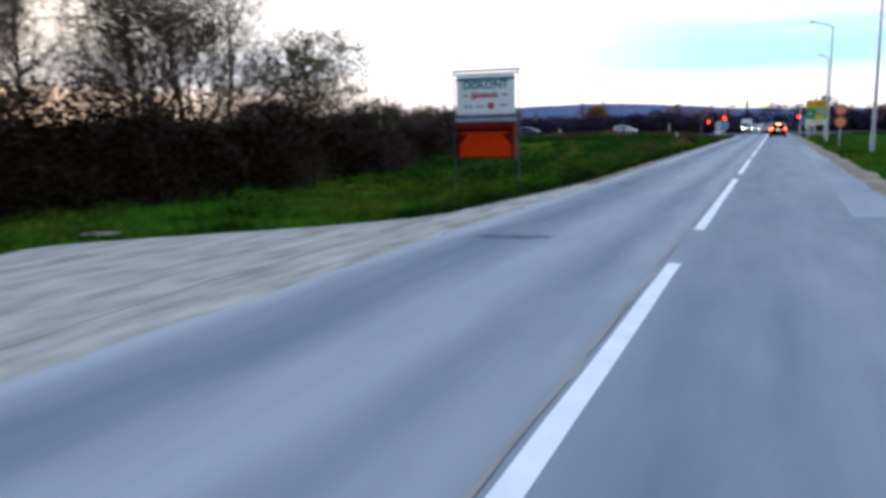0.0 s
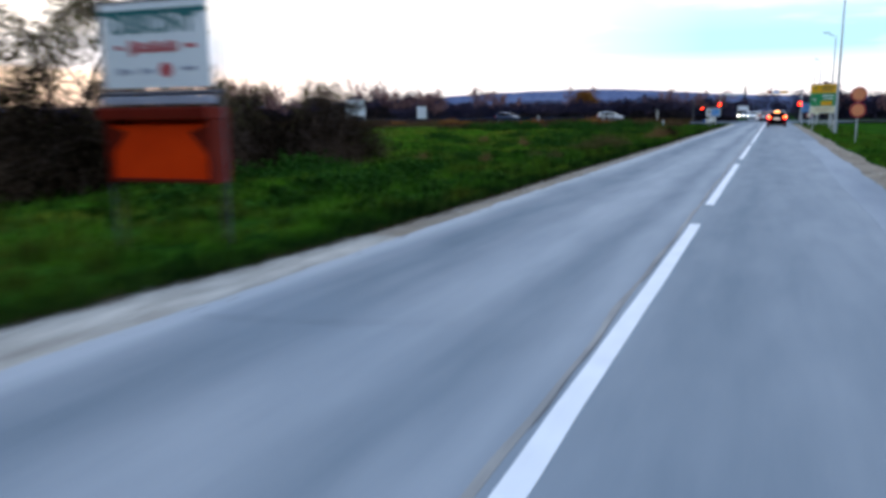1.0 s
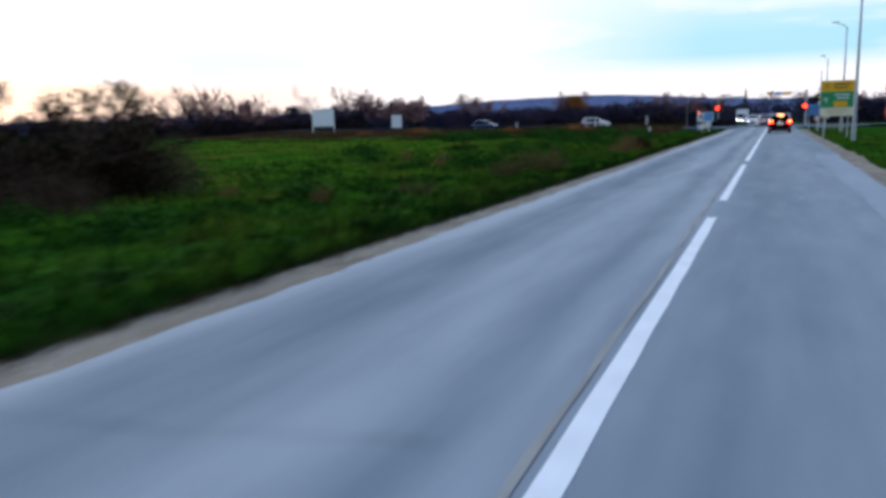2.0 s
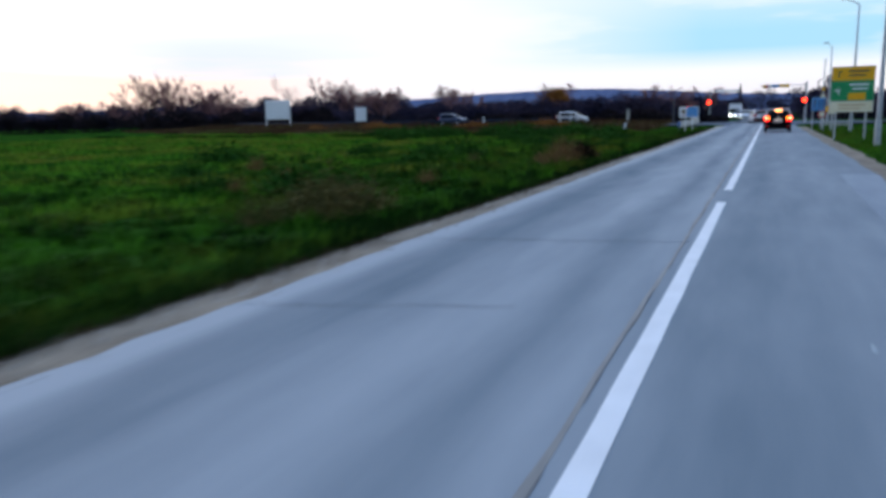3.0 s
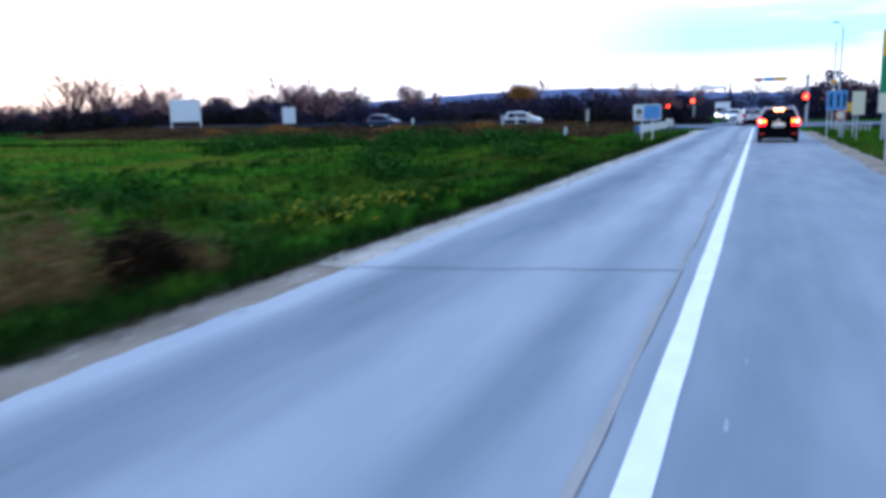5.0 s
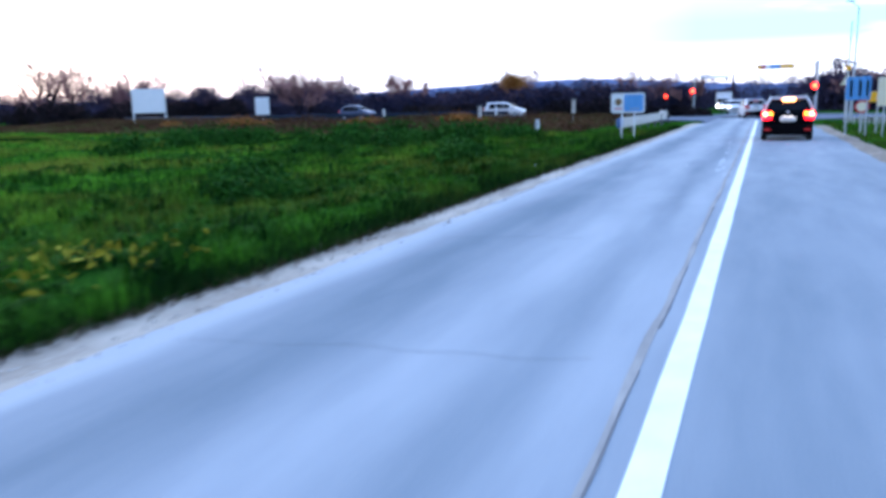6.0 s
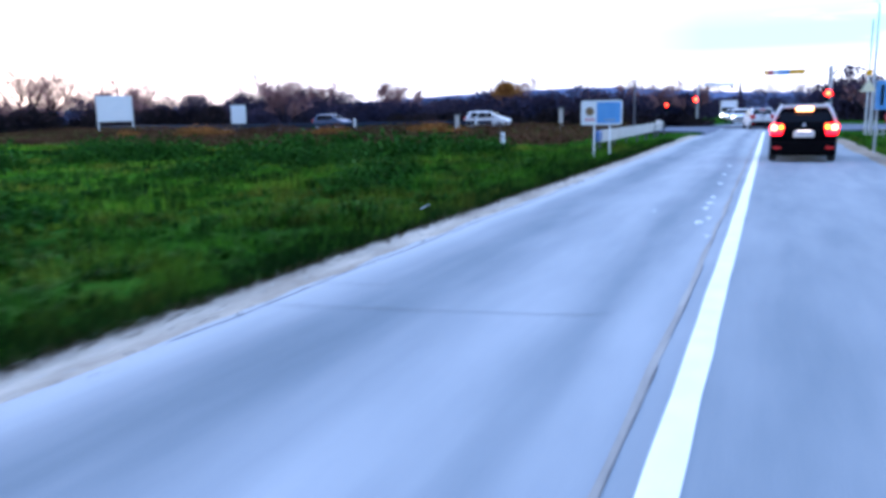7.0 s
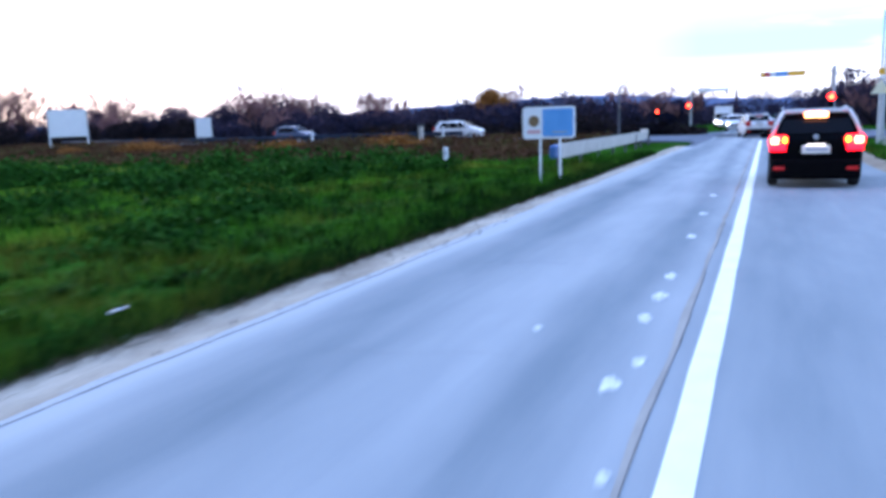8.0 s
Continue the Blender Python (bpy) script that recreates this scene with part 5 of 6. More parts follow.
def twin_disc_sign():
    ob = thing("round_sign_post", "two round orange-faced road signs on one steel post", "road sign", pose(4.9, 56.5, ground_z(4.9, 56.5)))
    g = -ground_z(4.9, 56.5)
    part("post", tube([(0, 0.05, -0.3), (0, 0.05, 2.75 + g)], 0.035, 10), STEEL, ob)
    org = surface("sign_orange_face", (0.92, 0.30, 0.13), (0.98, 0.38, 0.18), 0.45, 2, 30, 0.05)
    for z in (1.60, 2.40):
        d = part("disc", disc((0, 0, z + g), 0.38, 0.02), SIGN_RED, ob, "red rim")
        part("face", disc((0, -0.014, z + g), 0.30, 0.012), org, d, "orange face")


def small_disc_sign():
    x, y = 4.45, 103.0
    ob = thing("round_sign_post", "small round red-rimmed road sign on a low steel post", "road sign", pose(x, y, ground_z(x, y)))
    g = -ground_z(x, y)
    part("post", tube([(0, 0.05, -0.3), (0, 0.05, 1.5 + g)], 0.03, 10), STEEL, ob)
    d = part("disc", disc((0, 0, 1.15 + g), 0.30, 0.02), SIGN_RED, ob, "red rim")
    part("face", disc((0, -0.014, 1.15 + g), 0.21, 0.012), SIGN_CREAM, d, "pale face")


def rounded_plate(cx, cy, cz, w, h, r, depth):
    """An upright plate with round corners, facing along y."""
    bm = bmesh.new()
    loops = []
    for y in (cy - depth / 2, cy + depth / 2):
        loop = []
        for qx, qz, a0 in ((1, 1, 0), (-1, 1, 90), (-1, -1, 180), (1, -1, 270)):
            for k in range(6):
                a = radians(a0 + k * 18)
                loop.append(bm.verts.new((cx + qx * (w / 2 - r) + r * math.cos(a), y, cz + qz * (h / 2 - r) + r * math.sin(a))))
        loops.append(loop)
    n = len(loops[0])
    bm.faces.new(loops[0])
    bm.faces.new(loops[1][::-1])
    for k in range(n):
        bm.faces.new((loops[0][k], loops[1][k], loops[1][(k + 1) % n], loops[0][(k + 1) % n]))
    bmesh.ops.recalc_face_normals(bm, faces=bm.faces[:])
    return bm


def information_sign():
    ob = thing("information_sign", "white and blue information sign on two white posts in the grass", "road sign", pose(-5.0, 97.75, ground_z(-5.0, 97.7)))
    g = -ground_z(-5.0, 97.7)
    for x in (-0.25, 0.29):
        part("post", tube([(x, 0.05, -0.3), (x, 0.05, 1.9 + g)], 0.032, 10), SIGN_WHITE, ob, "white post")
    part("plate", rounded_plate(0, 0.0, 1.53 + g, 1.42, 0.84, 0.10, 0.04), SIGN_WHITE, ob)
    part("blue_panel", rounded_plate(0.25, -0.026, 1.53 + g, 0.82, 0.72, 0.06, 0.008), SIGN_BLUE, ob, "light blue panel")
    part("pictogram", disc((-0.40, -0.024, 1.58 + g), 0.15, 0.008), SIGN_BROWN, ob, "brown pictogram")
    part("pictogram_base", box((-0.40, -0.024, 1.30 + g), (0.34, 0.008, 0.09)), surface("sign_pink", (0.62, 0.36, 0.40), (0.70, 0.44, 0.48), 0.5), ob)
    part("lettering_bar", box((0.30, -0.03, 1.28 + g), (0.4, 0.008, 0.04)), SIGN_GREY, ob)


def hoarding(x, y, w, z0, z1, turn, legs, label):
    g = 0.3
    ob = thing("hoarding", label, "billboard", pose(x, y, -g, 0, 0, turn))
    part("panel", box((0, 0, (z0 + z1) / 2 + g), (w, 0.08, z1 - z0), 0.02), SIGN_WHITE, ob)
    part("panel_frame", box((0, 0.05, (z0 + z1) / 2 + g), (w + 0.12, 0.06, z1 - z0 + 0.12), 0.02), STEEL, ob)
    for s in legs:
        part("post", box((s * w / 2, 0.04, (z1 - 0.2 + g - 0.4) / 2), (0.16, 0.16, z1 + g + 0.2), 0.02), SIGN_WHITE, ob)
    return ob


def delineator(x, y, group="delineator posts", size=1.0):
    ob = thing("delineator_post", "white plastic delineator post with a dark foot", "road post", pose(x, y, ground_z(x, y)), group)
    part("foot", box((0, 0, 0.20), (0.12 * size, 0.10, 0.56), 0.02), PLASTIC, ob)
    part("body", box((0, 0, 0.72), (0.19 * size, 0.12, 0.52), 0.03), SIGN_WHITE, ob)
    part("reflector", box((0, -0.058, 0.78), (0.06, 0.01, 0.14)), SIGN_GREY, ob)
    return ob


def guard_rail():
    ob = thing("guard_rail", "pale steel guard rail with a blue end piece along the verge", "guard rail")
    prof = [(0.0, 0.28), (-0.05, 0.33), (-0.05, 0.45), (0.0, 0.51), (0.0, 0.57), (-0.05, 0.63), (-0.05, 0.75), (0.0, 0.80), (0.03, 0.80), (0.03, 0.28)]
    path = [(-6.25, 103.6), (-6.25, 112), (-6.35, 120), (-6.55, 126), (-7.2, 131.5), (-8.0, 134.0)]
    bm = bmesh.new()
    rings = []
    for i, (x, y) in enumerate(path):
        a, b = Vector(path[max(0, i - 1)]), Vector(path[min(len(path) - 1, i + 1)])
        d = (b - a).normalized()
        nrm = Vector((-d.y, d.x))
        rings.append([bm.verts.new((x - nrm.x * p[0] * 1.0, y - nrm.y * p[0], p[1])) for p in prof])
    for u, v in zip(rings, rings[1:]):
        for k in range(len(prof)):
            bm.faces.new((u[k], u[(k + 1) % len(prof)], v[(k + 1) % len(prof)], v[k]))
    bm.faces.new(rings[0])
    bm.faces.new(rings[-1][::-1])
    part("rail", bm, CONCRETE, ob, "pale rail")
    part("end_piece", box((-6.25, 103.2, 0.55), (0.22, 0.9, 0.46), 0.08), surface("rail_end_blue", (0.03, 0.10, 0.30), (0.06, 0.16, 0.42), 0.5), ob, "blue end piece")
    for i in range(8):
        y = 104 + i * 3.4
        part("post", box((-6.36 if y < 122 else -6.62, y, 0.15), (0.10, 0.12, 1.1), 0.01), DARK_STEEL, ob)


def bank_rail():
    """The dark guard rail along the crossing road's near edge."""
    ob = thing("guard_rail", "dark blue-grey guard rail along the crossing road", "guard rail")
    xs = [-23 - 6 * i for i in range(26)]
    bm = bmesh.new()
    rows = []
    for x in xs:
        y = crossing_y(x) - 4.4
        rows.append([bm.verts.new((x, y + dy, 0.30 + z)) for dy, z in ((0, 0.36), (-0.06, 0.44), (0, 0.53), (-0.06, 0.62), (0, 0.70), (0.04, 0.70), (0.04, 0.36))])
    for u, v in zip(rows, rows[1:]):
        for k in range(7):
            bm.faces.new((u[k], v[k], v[(k + 1) % 7], u[(k + 1) % 7]))
    bmesh.ops.recalc_face_normals(bm, faces=bm.faces[:])
    part("rail", bm, surface("blue_grey_rail", (0.008, 0.018, 0.042), (0.022, 0.040, 0.075), 0.6, 0.6, 20, 0.1, spec=0.2), ob)
    for x in xs[::1]:
        part("post", box((x, crossing_y(x) - 4.3, 0.35), (0.10, 0.10, 1.2), 0.01), DARK_STEEL, ob)


def stub_post(x, y, h, label="short pale concrete post with a small cap"):
    ob = thing("concrete_post", label, "post", pose(x, y, -0.3), "concrete posts")
    part("shaft", box((0, 0, (h + 0.3) / 2), (0.28, 0.28, h + 0.5), 0.03), CONCRETE, ob)
    part("cap", box((0, 0, h + 0.36), (0.55, 0.34, 0.14), 0.02), DARK_STEEL, ob)


def far_gantry():
    ob = thing("overhead_lane_sign", "overhead sign beyond the junction on a mast arm, painted washed-out", "road sign", pose(-10.9, 205, 0), "overhead signs")
    part("mast", tube([(0, 0.2, -0.4), (0, 0.2, 6.0)], [0.14, 0.10], 12), STEEL, ob)
    part("mast_arm", tube([(0, 0.2, 5.75), (5.6, 0.2, 5.75)], [0.07, 0.05], 10), STEEL, ob)
    # white panel colour paints the sign as washed out by the bright sky
    part("panel", box((3.3, 0.05, 5.55), (4.6, 0.10, 0.34), 0.02), SIGN_WHITE, ob)
    part("lamp", box((5.3, 0.0, 5.1), (0.35, 0.25, 0.5), 0.04), PLASTIC, ob)


def traffic_light(x, y, z_lamp, r, mast=0.0, label="red traffic light on a grey post", group="traffic lights"):
    ob = thing("traffic_light", label, "traffic light", pose(x, y, 0), group)
    top = z_lamp + 0.5 + mast
    part("post", tube([(0, 0.16, -0.4), (0, 0.16, top)], 0.06, 10), DARK_STEEL, ob)
    part("housing", box((0, 0.06, z_lamp - 0.30), (0.34, 0.22, 1.0), 0.05), PLASTIC, ob)
    # lens and core are oversize, so their shape takes in the lamp's glare
    lens = part("red_lens", disc((0, -0.06, z_lamp), r, 0.04), SIGNAL_RED, ob, "glowing red lens")
    part("lamp_core", disc((0, -0.085, z_lamp), r * 0.6, 0.02), SIGNAL_CORE, lens)
    for k in (1, 2):
        part("dark_lens", disc((0, -0.06, z_lamp - 0.3 * k), 0.10, 0.03), CAR_GLASS, ob)
    bm = bmesh.new()
    add_tube(bm, [(0, -0.22, z_lamp + 0.02), (0, -0.05, z_lamp + 0.02)], r * 1.15, 16, cap=False)
    part("visor", bm, PLASTIC, ob)
    return ob


def overhead_sign():
    ob = thing("overhead_lane_sign", "narrow overhead lane sign with coloured fields on a mast arm", "road sign", pose(0, 140.2, 0))
    part("mast", tube([(4.72, 0.3, -0.4), (4.72, 0.3, 4.9)], [0.12, 0.09], 12), STEEL, ob)
    part("mast_arm", tube([(4.72, 0.3, 4.55), (-0.4, 0.3, 4.50)], [0.05, 0.035], 10), STEEL, ob)
    part("backing", box((1.25, 0.16, 4.47), (3.06, 0.10, 0.38), 0.02), STEEL, ob)
    for a, b, mt in ((-0.27, 0.02, SIGN_YELLOW), (0.02, 0.42, SIGN_RED), (0.42, 0.78, SIGN_WHITE), (0.78, 1.62, SIGN_BLUE), (1.62, 2.76, SIGN_YELLOW)):
        part("field", box(((a + b) / 2, 0.08, 4.47), (b - a - 0.01, 0.04, 0.34), 0.004), mt, ob)


def plate_sign(x, y, z0, z1, w, fields, label, posts=(-0.4, 0.4)):
    ob = thing("road_sign", label, "road sign", pose(x, y, ground_z(x, y)))
    g = -ground_z(x, y)
    part("plate", box((0, 0.02, (z0 + z1) / 2 + g), (w, 0.03, z1 - z0), 0.006), STEEL, ob)
    for a, b, c, d, mt in fields:
        part("field", box(((a + b) / 2 * w, -0.004, z0 + (z1 - z0) * (c + d) / 2 + g), ((b - a) * w - 0.01, 0.02, (d - c) * (z1 - z0) - 0.01), 0.003), mt, ob)
    for s in posts:
        part("post", tube([(s * w, 0.07, -0.3), (s * w, 0.07, z1 + g)], 0.035, 8), STEEL, ob)
    return ob


def triangle_sign_post():
    x, y = 5.55, 122.5
    ob = thing("warning_sign_post", "pale triangular warning sign on a tall steel post", "road sign", pose(x, y, ground_z(x, y)))
    part("post", tube([(0, 0.05, -0.3), (0, 0.05, 6.6)], [0.07, 0.05], 10), STEEL, ob)
    bm = bmesh.new()
    for yy in (-0.02, 0.01):
        vs = [bm.verts.new(p) for p in ((-0.45, yy, 2.50), (0.45, yy, 2.50), (0.0, yy, 3.20))]
        bm.faces.new(vs if yy < 0 else vs[::-1])
    bm.verts.ensure_lookup_table()
    for k in range(3):
        bm.faces.new((bm.verts[k], bm.verts[3 + k], bm.verts[3 + (k + 1) % 3], bm.verts[(k + 1) % 3]))
    part("triangle_plate", bm, SIGN_CREAM, ob)
    part("small_plate", box((0, -0.01, 3.60), (0.30, 0.03, 0.30), 0.01), SIGN_YELLOW, ob, "orange plate")


def fence():
    ob = thing("fence", "low pale grey picket fence beside the road", "fence")
    for i in range(9):
        x, y = 5.5 + 0.30 * i, 119.2 + 0.12 * i
        part("slat", box((x, y, 0.10), (0.09, 0.03, 0.55), 0.01), CONCRETE, ob)
    for z in (0.05, 0.28):
        part("rail", tube([(5.3, 119.2, z), (8.1, 120.3, z)], 0.03, 6), CONCRETE, ob)


def small_posts():
    first = delineator(-11.05, 104.95)
    for x, y, s in ((-22.5, 131.5, 1.0), (-34, 131, 1.0)):
        copy_thing(first, pose(x, y, -0.05) @ Matrix.Diagonal((s, s, 1.5, 1)))


advertising_stand()
street_lamp(6.07, 49.0, 9.0, -1.2)
street_lamp(5.19, 75.6, 10.0, -1.4)
street_lamp(6.4, 102.0, 9.3, -0.8)
street_lamp(6.45, 128.5, 8.2, -0.5)
direction_board()
twin_disc_sign()
information_sign()
hoarding(-74.5, 142.0, 4.1, 1.6, 4.65, 50, (-0.97, 0.97), "large plain white hoarding on two legs beyond the field")
hoarding(-66.7, 156.0, 1.9, 1.0, 3.4, 30, (0,), "small white hoarding by the crossing road")
small_posts()
guard_rail()
bank_rail()
far_gantry()
for post_x, post_y, post_h in ((-23.2, 129.0, 1.5), (-15.6, 133.2, 1.9)):
    stub_post(post_x, post_y, post_h)
traffic_light(-10.5, 196.8, 3.2, 0.36)
traffic_light(4.5, 139.3, 2.66, 0.27, 1.6)
traffic_light(-12.9, 180.6, 2.3, 0.20)
overhead_sign()
street_lamp(-11.2, 143.0, 4.5, 0.7, metal=DARK_STEEL)
plate_sign(4.08, 101.2, 1.44, 2.42, 0.95, [(-0.5, 0.5, 0.0, 1.0, SIGN_BLUE), (-0.35, -0.22, 0.15, 0.85, SIGN_WHITE), (0.0, 0.13, 0.15, 0.85, SIGN_WHITE), (0.3, 0.42, 0.15, 0.85, SIGN_WHITE)],
           "blue lane sign with white arrows beside the road")
plate_sign(4.85, 103.6, 1.33, 1.80, 0.75, [(-0.5, 0.5, 0.0, 1.0, SIGN_YELLOW)], "small orange road sign on posts")
plate_sign(5.0, 100.4, 1.18, 2.34, 0.58, [(-0.5, 0.5, 0.0, 1.0, SIGN_CREAM)], "narrow cream road sign on a post", (0,))
small_disc_sign()
triangle_sign_post()
fence()

# ---- vehicles ----


def car_shell(length, width, height, sections, taper=0.80):
    """A car's body lofted along its length. sections: (y, low, belt, roof)."""
    bm = bmesh.new()
    rings = []
    hw = width / 2
    for y, low, belt, roof, nar in sections:
        w = hw * nar
        up = max(0.02, roof - belt)
        tw = w * (1 - (1 - taper) * min(1.0, up / 0.55))
        prof = [(0, low), (w * 0.86, low), (w * 0.97, low + 0.10), (w, (low + belt) / 2), (w * 0.985, belt - 0.06), (w * 0.955, belt), (tw + (w * 0.955 - tw) * 0.45, belt + up * 0.55),
                (tw, roof - min(0.07, up * 0.25)), (tw * 0.86, roof - 0.015), (0, roof)]
        rings.append([bm.verts.new((x, y, z)) for x, z in prof] + [bm.verts.new((-x, y, z)) for x, z in prof[-2:0:-1]])
    n = len(rings[0])
    for u, v in zip(rings, rings[1:]):
        for k in range(n):
            bm.faces.new((u[k], u[(k + 1) % n], v[(k + 1) % n], v[k]))
    bm.faces.new(rings[0][::-1])
    bm.faces.new(rings[-1])
    bmesh.ops.recalc_face_normals(bm, faces=bm.faces[:])
    return bm


def quad_plate(points, thick=0.012):
    """A thin plate over four corners."""
    bm = bmesh.new()
    p = [Vector(q) for q in points]
    nrm = (p[1] - p[0]).cross(p[3] - p[0]).normalized() * thick
    a = [bm.verts.new(q) for q in p]
    b = [bm.verts.new(q + nrm) for q in p]
    bm.faces.new(a[::-1])
    bm.faces.new(b)
    for k in range(4):
        bm.faces.new((a[k], a[(k + 1) % 4], b[(k + 1) % 4], b[k]))
    return bm


def wheel(parent, x, y, r):
    ty = part("wheel", disc((x, y, r), r * 0.55, 0.20, "X", 20), PLASTIC, parent)
    bm = disc((x, y, r), r, 0.21, "X", 28)
    bmesh.ops.bevel(bm, geom=[e for e in bm.edges if len(e.link_faces) == 2 and any(len(f.verts) > 4 for f in e.link_faces)], offset=0.03, segments=2, affect="EDGES")
    part("tyre", bm, RUBBER, ty)
    s = 1 if x > 0 else -1
    part("rim", disc((x + s * 0.10, y, r), r * 0.66, 0.03, "X", 20), STEEL, ty)


def car(m, paint, label, brake=False, heads=False, width=1.80, length=4.25, height=1.60, group="", roof=None):
    """A five-door crossover, its rear at y = 0 and its nose at y = length."""
    ob = thing("car", label, "car", m, group)
    L, H = length, height
    sec = [(0.00, 0.30, 0.66, 0.80, 0.90), (0.04, 0.24, 0.84, 1.02, 0.965), (0.14, 0.22, 0.96, 1.10, 0.985), (0.32, 0.20, 1.00, 1.38, 1.0), (0.50, 0.24, 0.98, H - 0.10, 1.0), (0.72, 0.23, 0.98, H - 0.02, 1.0),
           (1.5, 0.22, 0.97, H, 1.0), (2.2, 0.22, 0.96, H - 0.02, 1.0), (2.65, 0.22, 0.96, H - 0.14, 1.0), (3.25, 0.22, 0.96, 1.04, 0.99), (3.7, 0.23, 0.90, 0.97, 0.975), (4.05, 0.26, 0.80, 0.86, 0.93), (4.25, 0.34, 0.62, 0.70, 0.84)]
    sec = [(y * L / 4.25, a, b, c, n) for y, a, b, c, n in sec]
    bm = car_shell(L, width, H, sec)
    body = part("body", bm, paint, ob, smooth=True)
    mod = body.modifiers.new("round", "SUBSURF")
    mod.levels = mod.render_levels = 1
    w = width / 2
    # rear window, lights, plate, bumper
    rw = part("rear_window", quad_plate([(-w * 0.78, 0.17, 1.12), (w * 0.78, 0.17, 1.12), (w * 0.66, 0.47, H - 0.14), (-w * 0.66, 0.47, H - 0.14)], 0.035), CAR_GLASS, ob, "dark tinted rear window")
    part("wiper", tube([(0.0, 0.12, 1.09), (0.42, 0.16, 1.16)], 0.012, 6), PLASTIC, rw)
    # a pale spoiler paints the sky's reflection on the dark roof edge
    part("spoiler", box((0, 0.45, H - 0.055), (width * 0.68, 0.28, 0.085), 0.03), roof or paint, ob, "roof spoiler with painted sky reflection" if roof else "")
    part("high_brake_light", box((0, 0.315, H - 0.14), (0.44, 0.06, 0.10), 0.02), HIGH_BRAKE if brake else DIM_RED, ob, "glowing high brake light")
    # added pale strips carry the painted reflection down the rear pillars
    for s in (-1, 1) if roof else ():
        part("pillar_reflection", tube([(s * w * 0.69, 0.46, H - 0.06), (s * w * 0.80, 0.30, H - 0.24), (s * w * 0.93, 0.13, 1.10)], [0.045, 0.04, 0.035], 8), roof, ob, "pale strip painting sky reflection on the pillar", smooth=True)
    for s in (-1, 1):
        lt = part("tail_light", box((s * w * 0.80, 0.10, 1.00), (0.38, 0.24, 0.22), 0.06), RED_LENS if brake else DIM_RED, ob, "red tail light")
        part("brake_lamp", box((s * w * 0.87, 0.0, 1.00), (0.17, 0.06, 0.15), 0.03), BRAKE if brake else DIM_RED, lt)
        part("lower_lens", box((s * w * 0.80, -0.005, 0.84), (0.32, 0.08, 0.12), 0.03), RED_LENS if brake else DIM_RED, lt)
        part("turn_lamp", box((s * w * 0.66, -0.01, 1.01), (0.09, 0.06, 0.12), 0.03), AMBER if brake else DIM_RED, lt)
        part("fog_reflector", box((s * w * 0.76, -0.055, 0.42), (0.22, 0.04, 0.07), 0.015), FOG_GLOW if brake else DIM_RED, ob)
    part("rear_bumper", box((0, 0.07, 0.40), (width * 0.95, 0.24, 0.42), 0.07), PLASTIC, ob, "black plastic bumper")
    part("tailgate_handle", box((0, -0.005, 0.97), (0.50, 0.06, 0.04), 0.015), PLASTIC, ob)
    plate = part("number_plate", box((0, -0.025, 0.81), (0.54, 0.03, 0.17), 0.01), PLATE, ob, "plain pale number plate")
    part("plate_lamp", box((0, -0.06, 0.915), (0.36, 0.03, 0.014), 0.005), PLATE_LAMP if brake else PLASTIC, ob, "lit plate lamp" if brake else "")
    part("plate_bar", box((0.02, -0.042, 0.81), (0.40, 0.006, 0.05)), SIGN_GREY, plate)
    part("badge", disc((0, 0.06, 1.07), 0.05, 0.04), STEEL, ob, "small chrome badge")
    for s in (-1, 1):
        x = s * (w * 0.955)
        xt = s * (w * 0.80)
        for y0, y1, t0, t1 in ((0.60, 1.38, 0.74, 1.36), (1.44, 2.20, 1.42, 2.12), (2.26, 3.02, 2.18, 2.52)):
            pts = [(x, y0, 1.00), (x, y1, 1.00), (xt + s * 0.01, t1, H - 0.13), (xt + s * 0.01, t0, H - 0.13)]
            part("side_window", quad_plate(pts if s > 0 else [pts[1], pts[0], pts[3], pts[2]], 0.02), CAR_GLASS, ob)
        part("mirror", box((s * (w + 0.09), 2.75 * L / 4.25, 1.05), (0.20, 0.10, 0.14), 0.04), paint, ob)
        part("roof_rail", tube([(s * w * 0.70, 0.8, H - 0.02), (s * w * 0.70, 1.5, H + 0.035), (s * w * 0.70, 2.3, H)], 0.018, 8), STEEL, ob)
        for y in (0.80, 3.40):
            wheel(ob, s * (w - 0.11), y * L / 4.25, 0.325)
        part("headlight", box((s * w * 0.66, L - 0.17, 0.72), (0.34, 0.16, 0.14), 0.04), HEADLIGHT if heads else SIGN_GREY, ob)
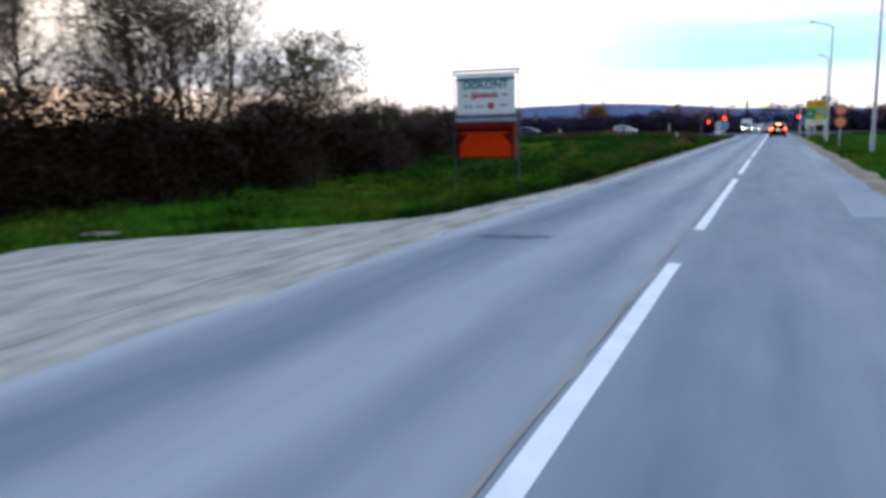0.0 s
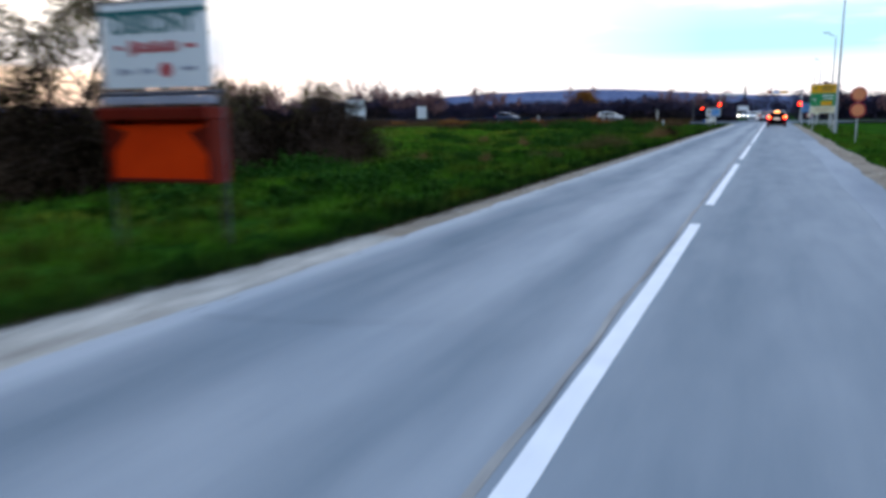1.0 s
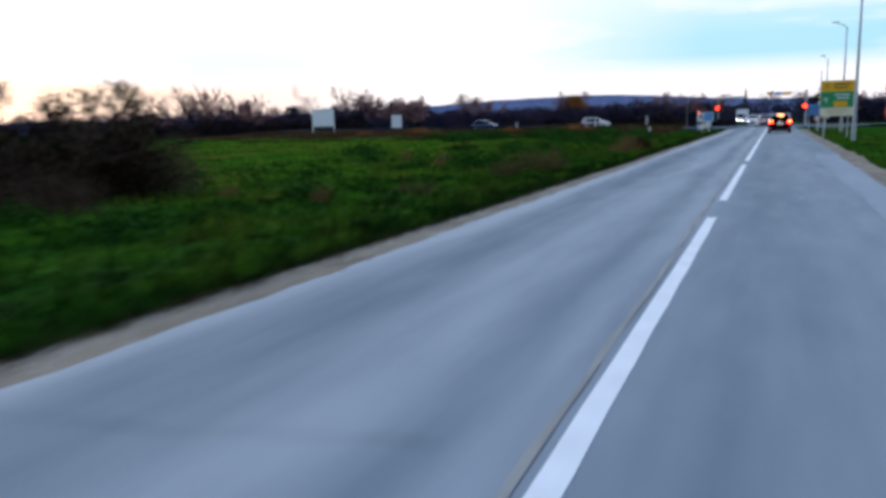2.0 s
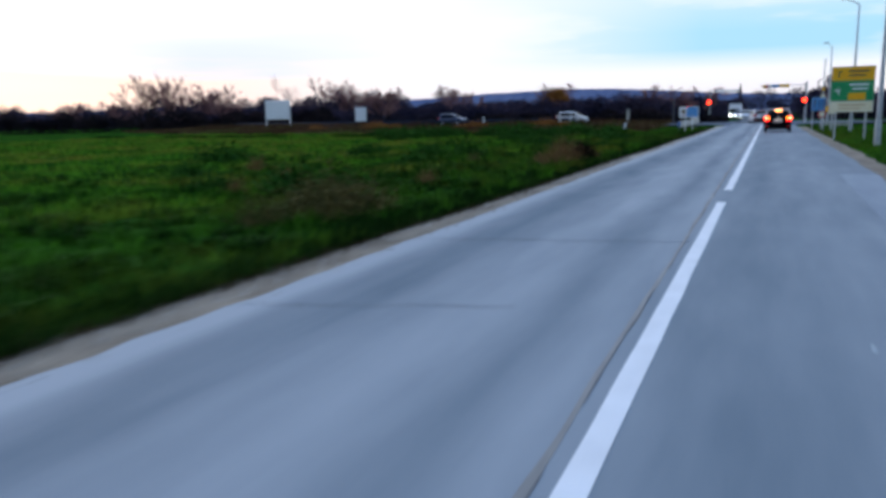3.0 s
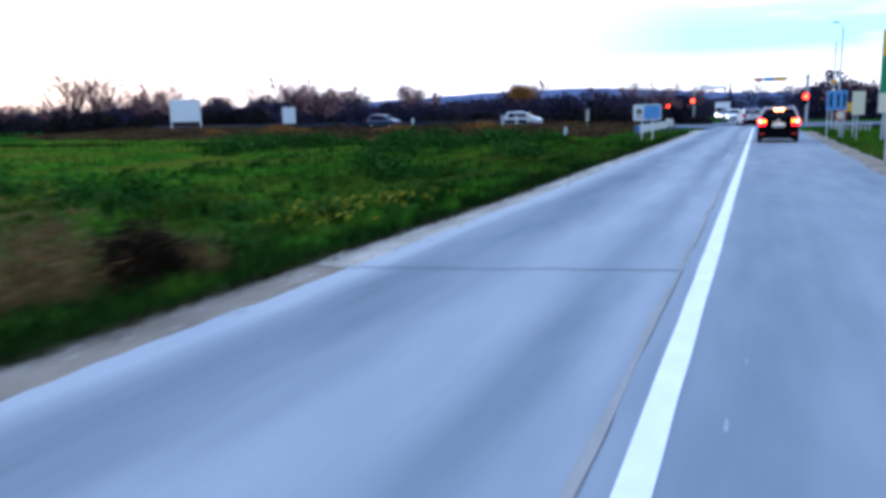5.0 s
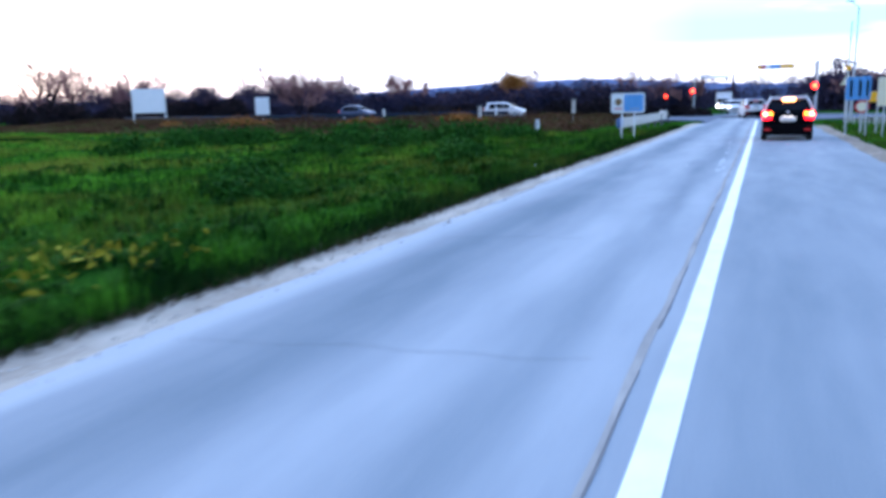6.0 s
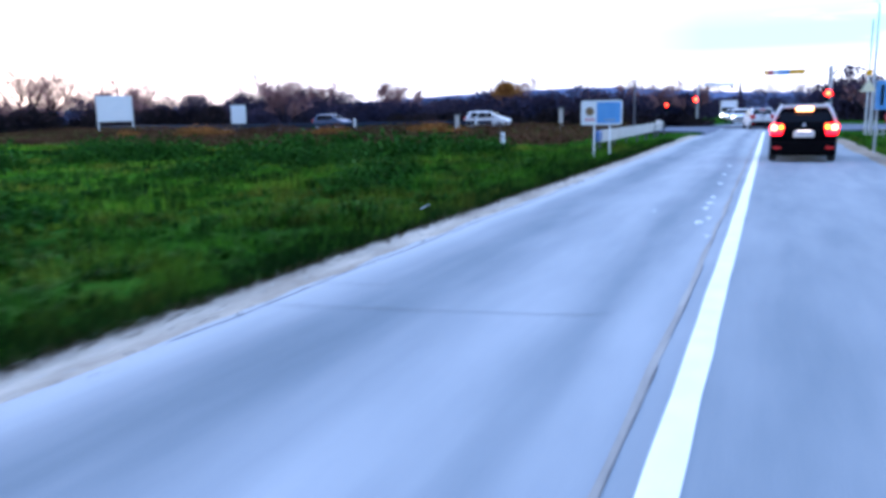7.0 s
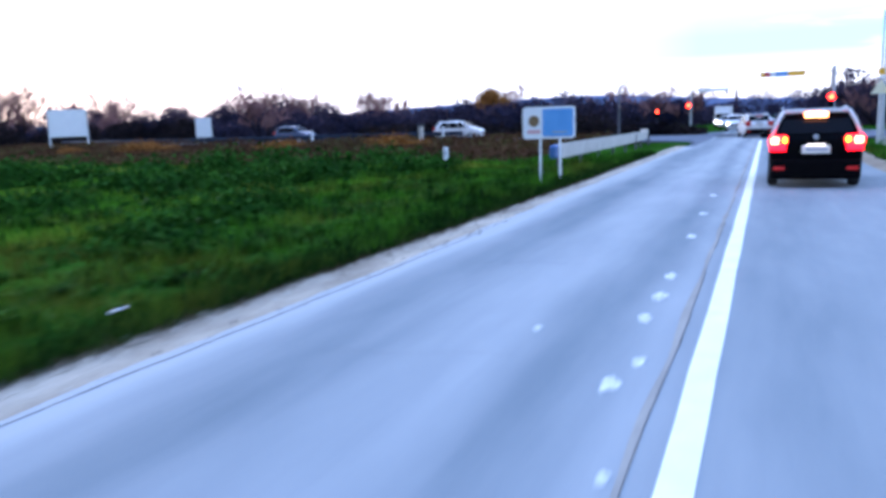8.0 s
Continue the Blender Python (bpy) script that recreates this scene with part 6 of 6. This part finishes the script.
    part("windscreen", quad_plate([(w * 0.80, 3.22 * L / 4.25, 1.06), (-w * 0.80, 3.22 * L / 4.25, 1.06), (-w * 0.70, 2.66 * L / 4.25, H - 0.15), (w * 0.70, 2.66 * L / 4.25, H - 0.15)], 0.03), CAR_GLASS, ob)
    part("grille", box((0, L - 0.03, 0.60), (0.9, 0.08, 0.16), 0.02), PLASTIC, ob)
    part("exhaust", tube([(-0.5, -0.02, 0.28), (-0.5, 0.25, 0.28)], 0.03, 8), STEEL, ob)
    return ob


def box_truck(m):
    ob = thing("box_truck", "white box truck with lit headlights at the junction", "truck", m)
    part("cargo_box", box((0, 2.6, 1.75), (2.1, 4.2, 2.1), 0.04), CAR_WHITE, ob)
    part("cab", box((0, 5.5, 1.2), (1.95, 1.6, 1.7), 0.18), CAR_WHITE, ob)
    part("windscreen", box((0, 6.28, 1.55), (1.6, 0.08, 0.6), 0.03), CAR_GLASS, ob)
    part("chassis", box((0, 3.2, 0.5), (1.3, 5.8, 0.25), 0.03), PLASTIC, ob)
    for s in (-1, 1):
        part("headlight", box((s * 0.72, 6.31, 0.75), (0.3, 0.08, 0.2), 0.03), HEADLIGHT, ob)
        for y in (1.2, 5.4):
            wheel(ob, s * 0.9, y, 0.38)
    return ob


car(pose(1.27, 95.7, 0), CAR_DARK, "dark crossover car, sky reflection painted on roof edge, lit brake lights", brake=True, height=1.66, width=1.81, roof=CAR_WHITE)
car(pose(-2.6, 162.0, 0.01, 0, 0, 180), CAR_WHITE, "white oncoming car with lit headlights", heads=True)
car(pose(-3.75, 172.0, 0.01, 0, 0, 180), CAR_SILVER, "silver oncoming car with lit headlights beyond the junction", heads=True)
car(pose(-0.15, 134.0, 0.01, 0, 0, 10), CAR_WHITE, "white car waiting to turn at the junction with dim lights")
box_truck(pose(-5.2, 192.0, 0.0, 0, 0, 180))
car(pose(-26.0, 138.3, 0.24, 0, 0, -88), CAR_WHITE, "white car on the crossing road")
car(pose(-45.0, 142.0, 0.30, 0, 0, -98), CAR_BLUE, "dark blue car on the crossing road")
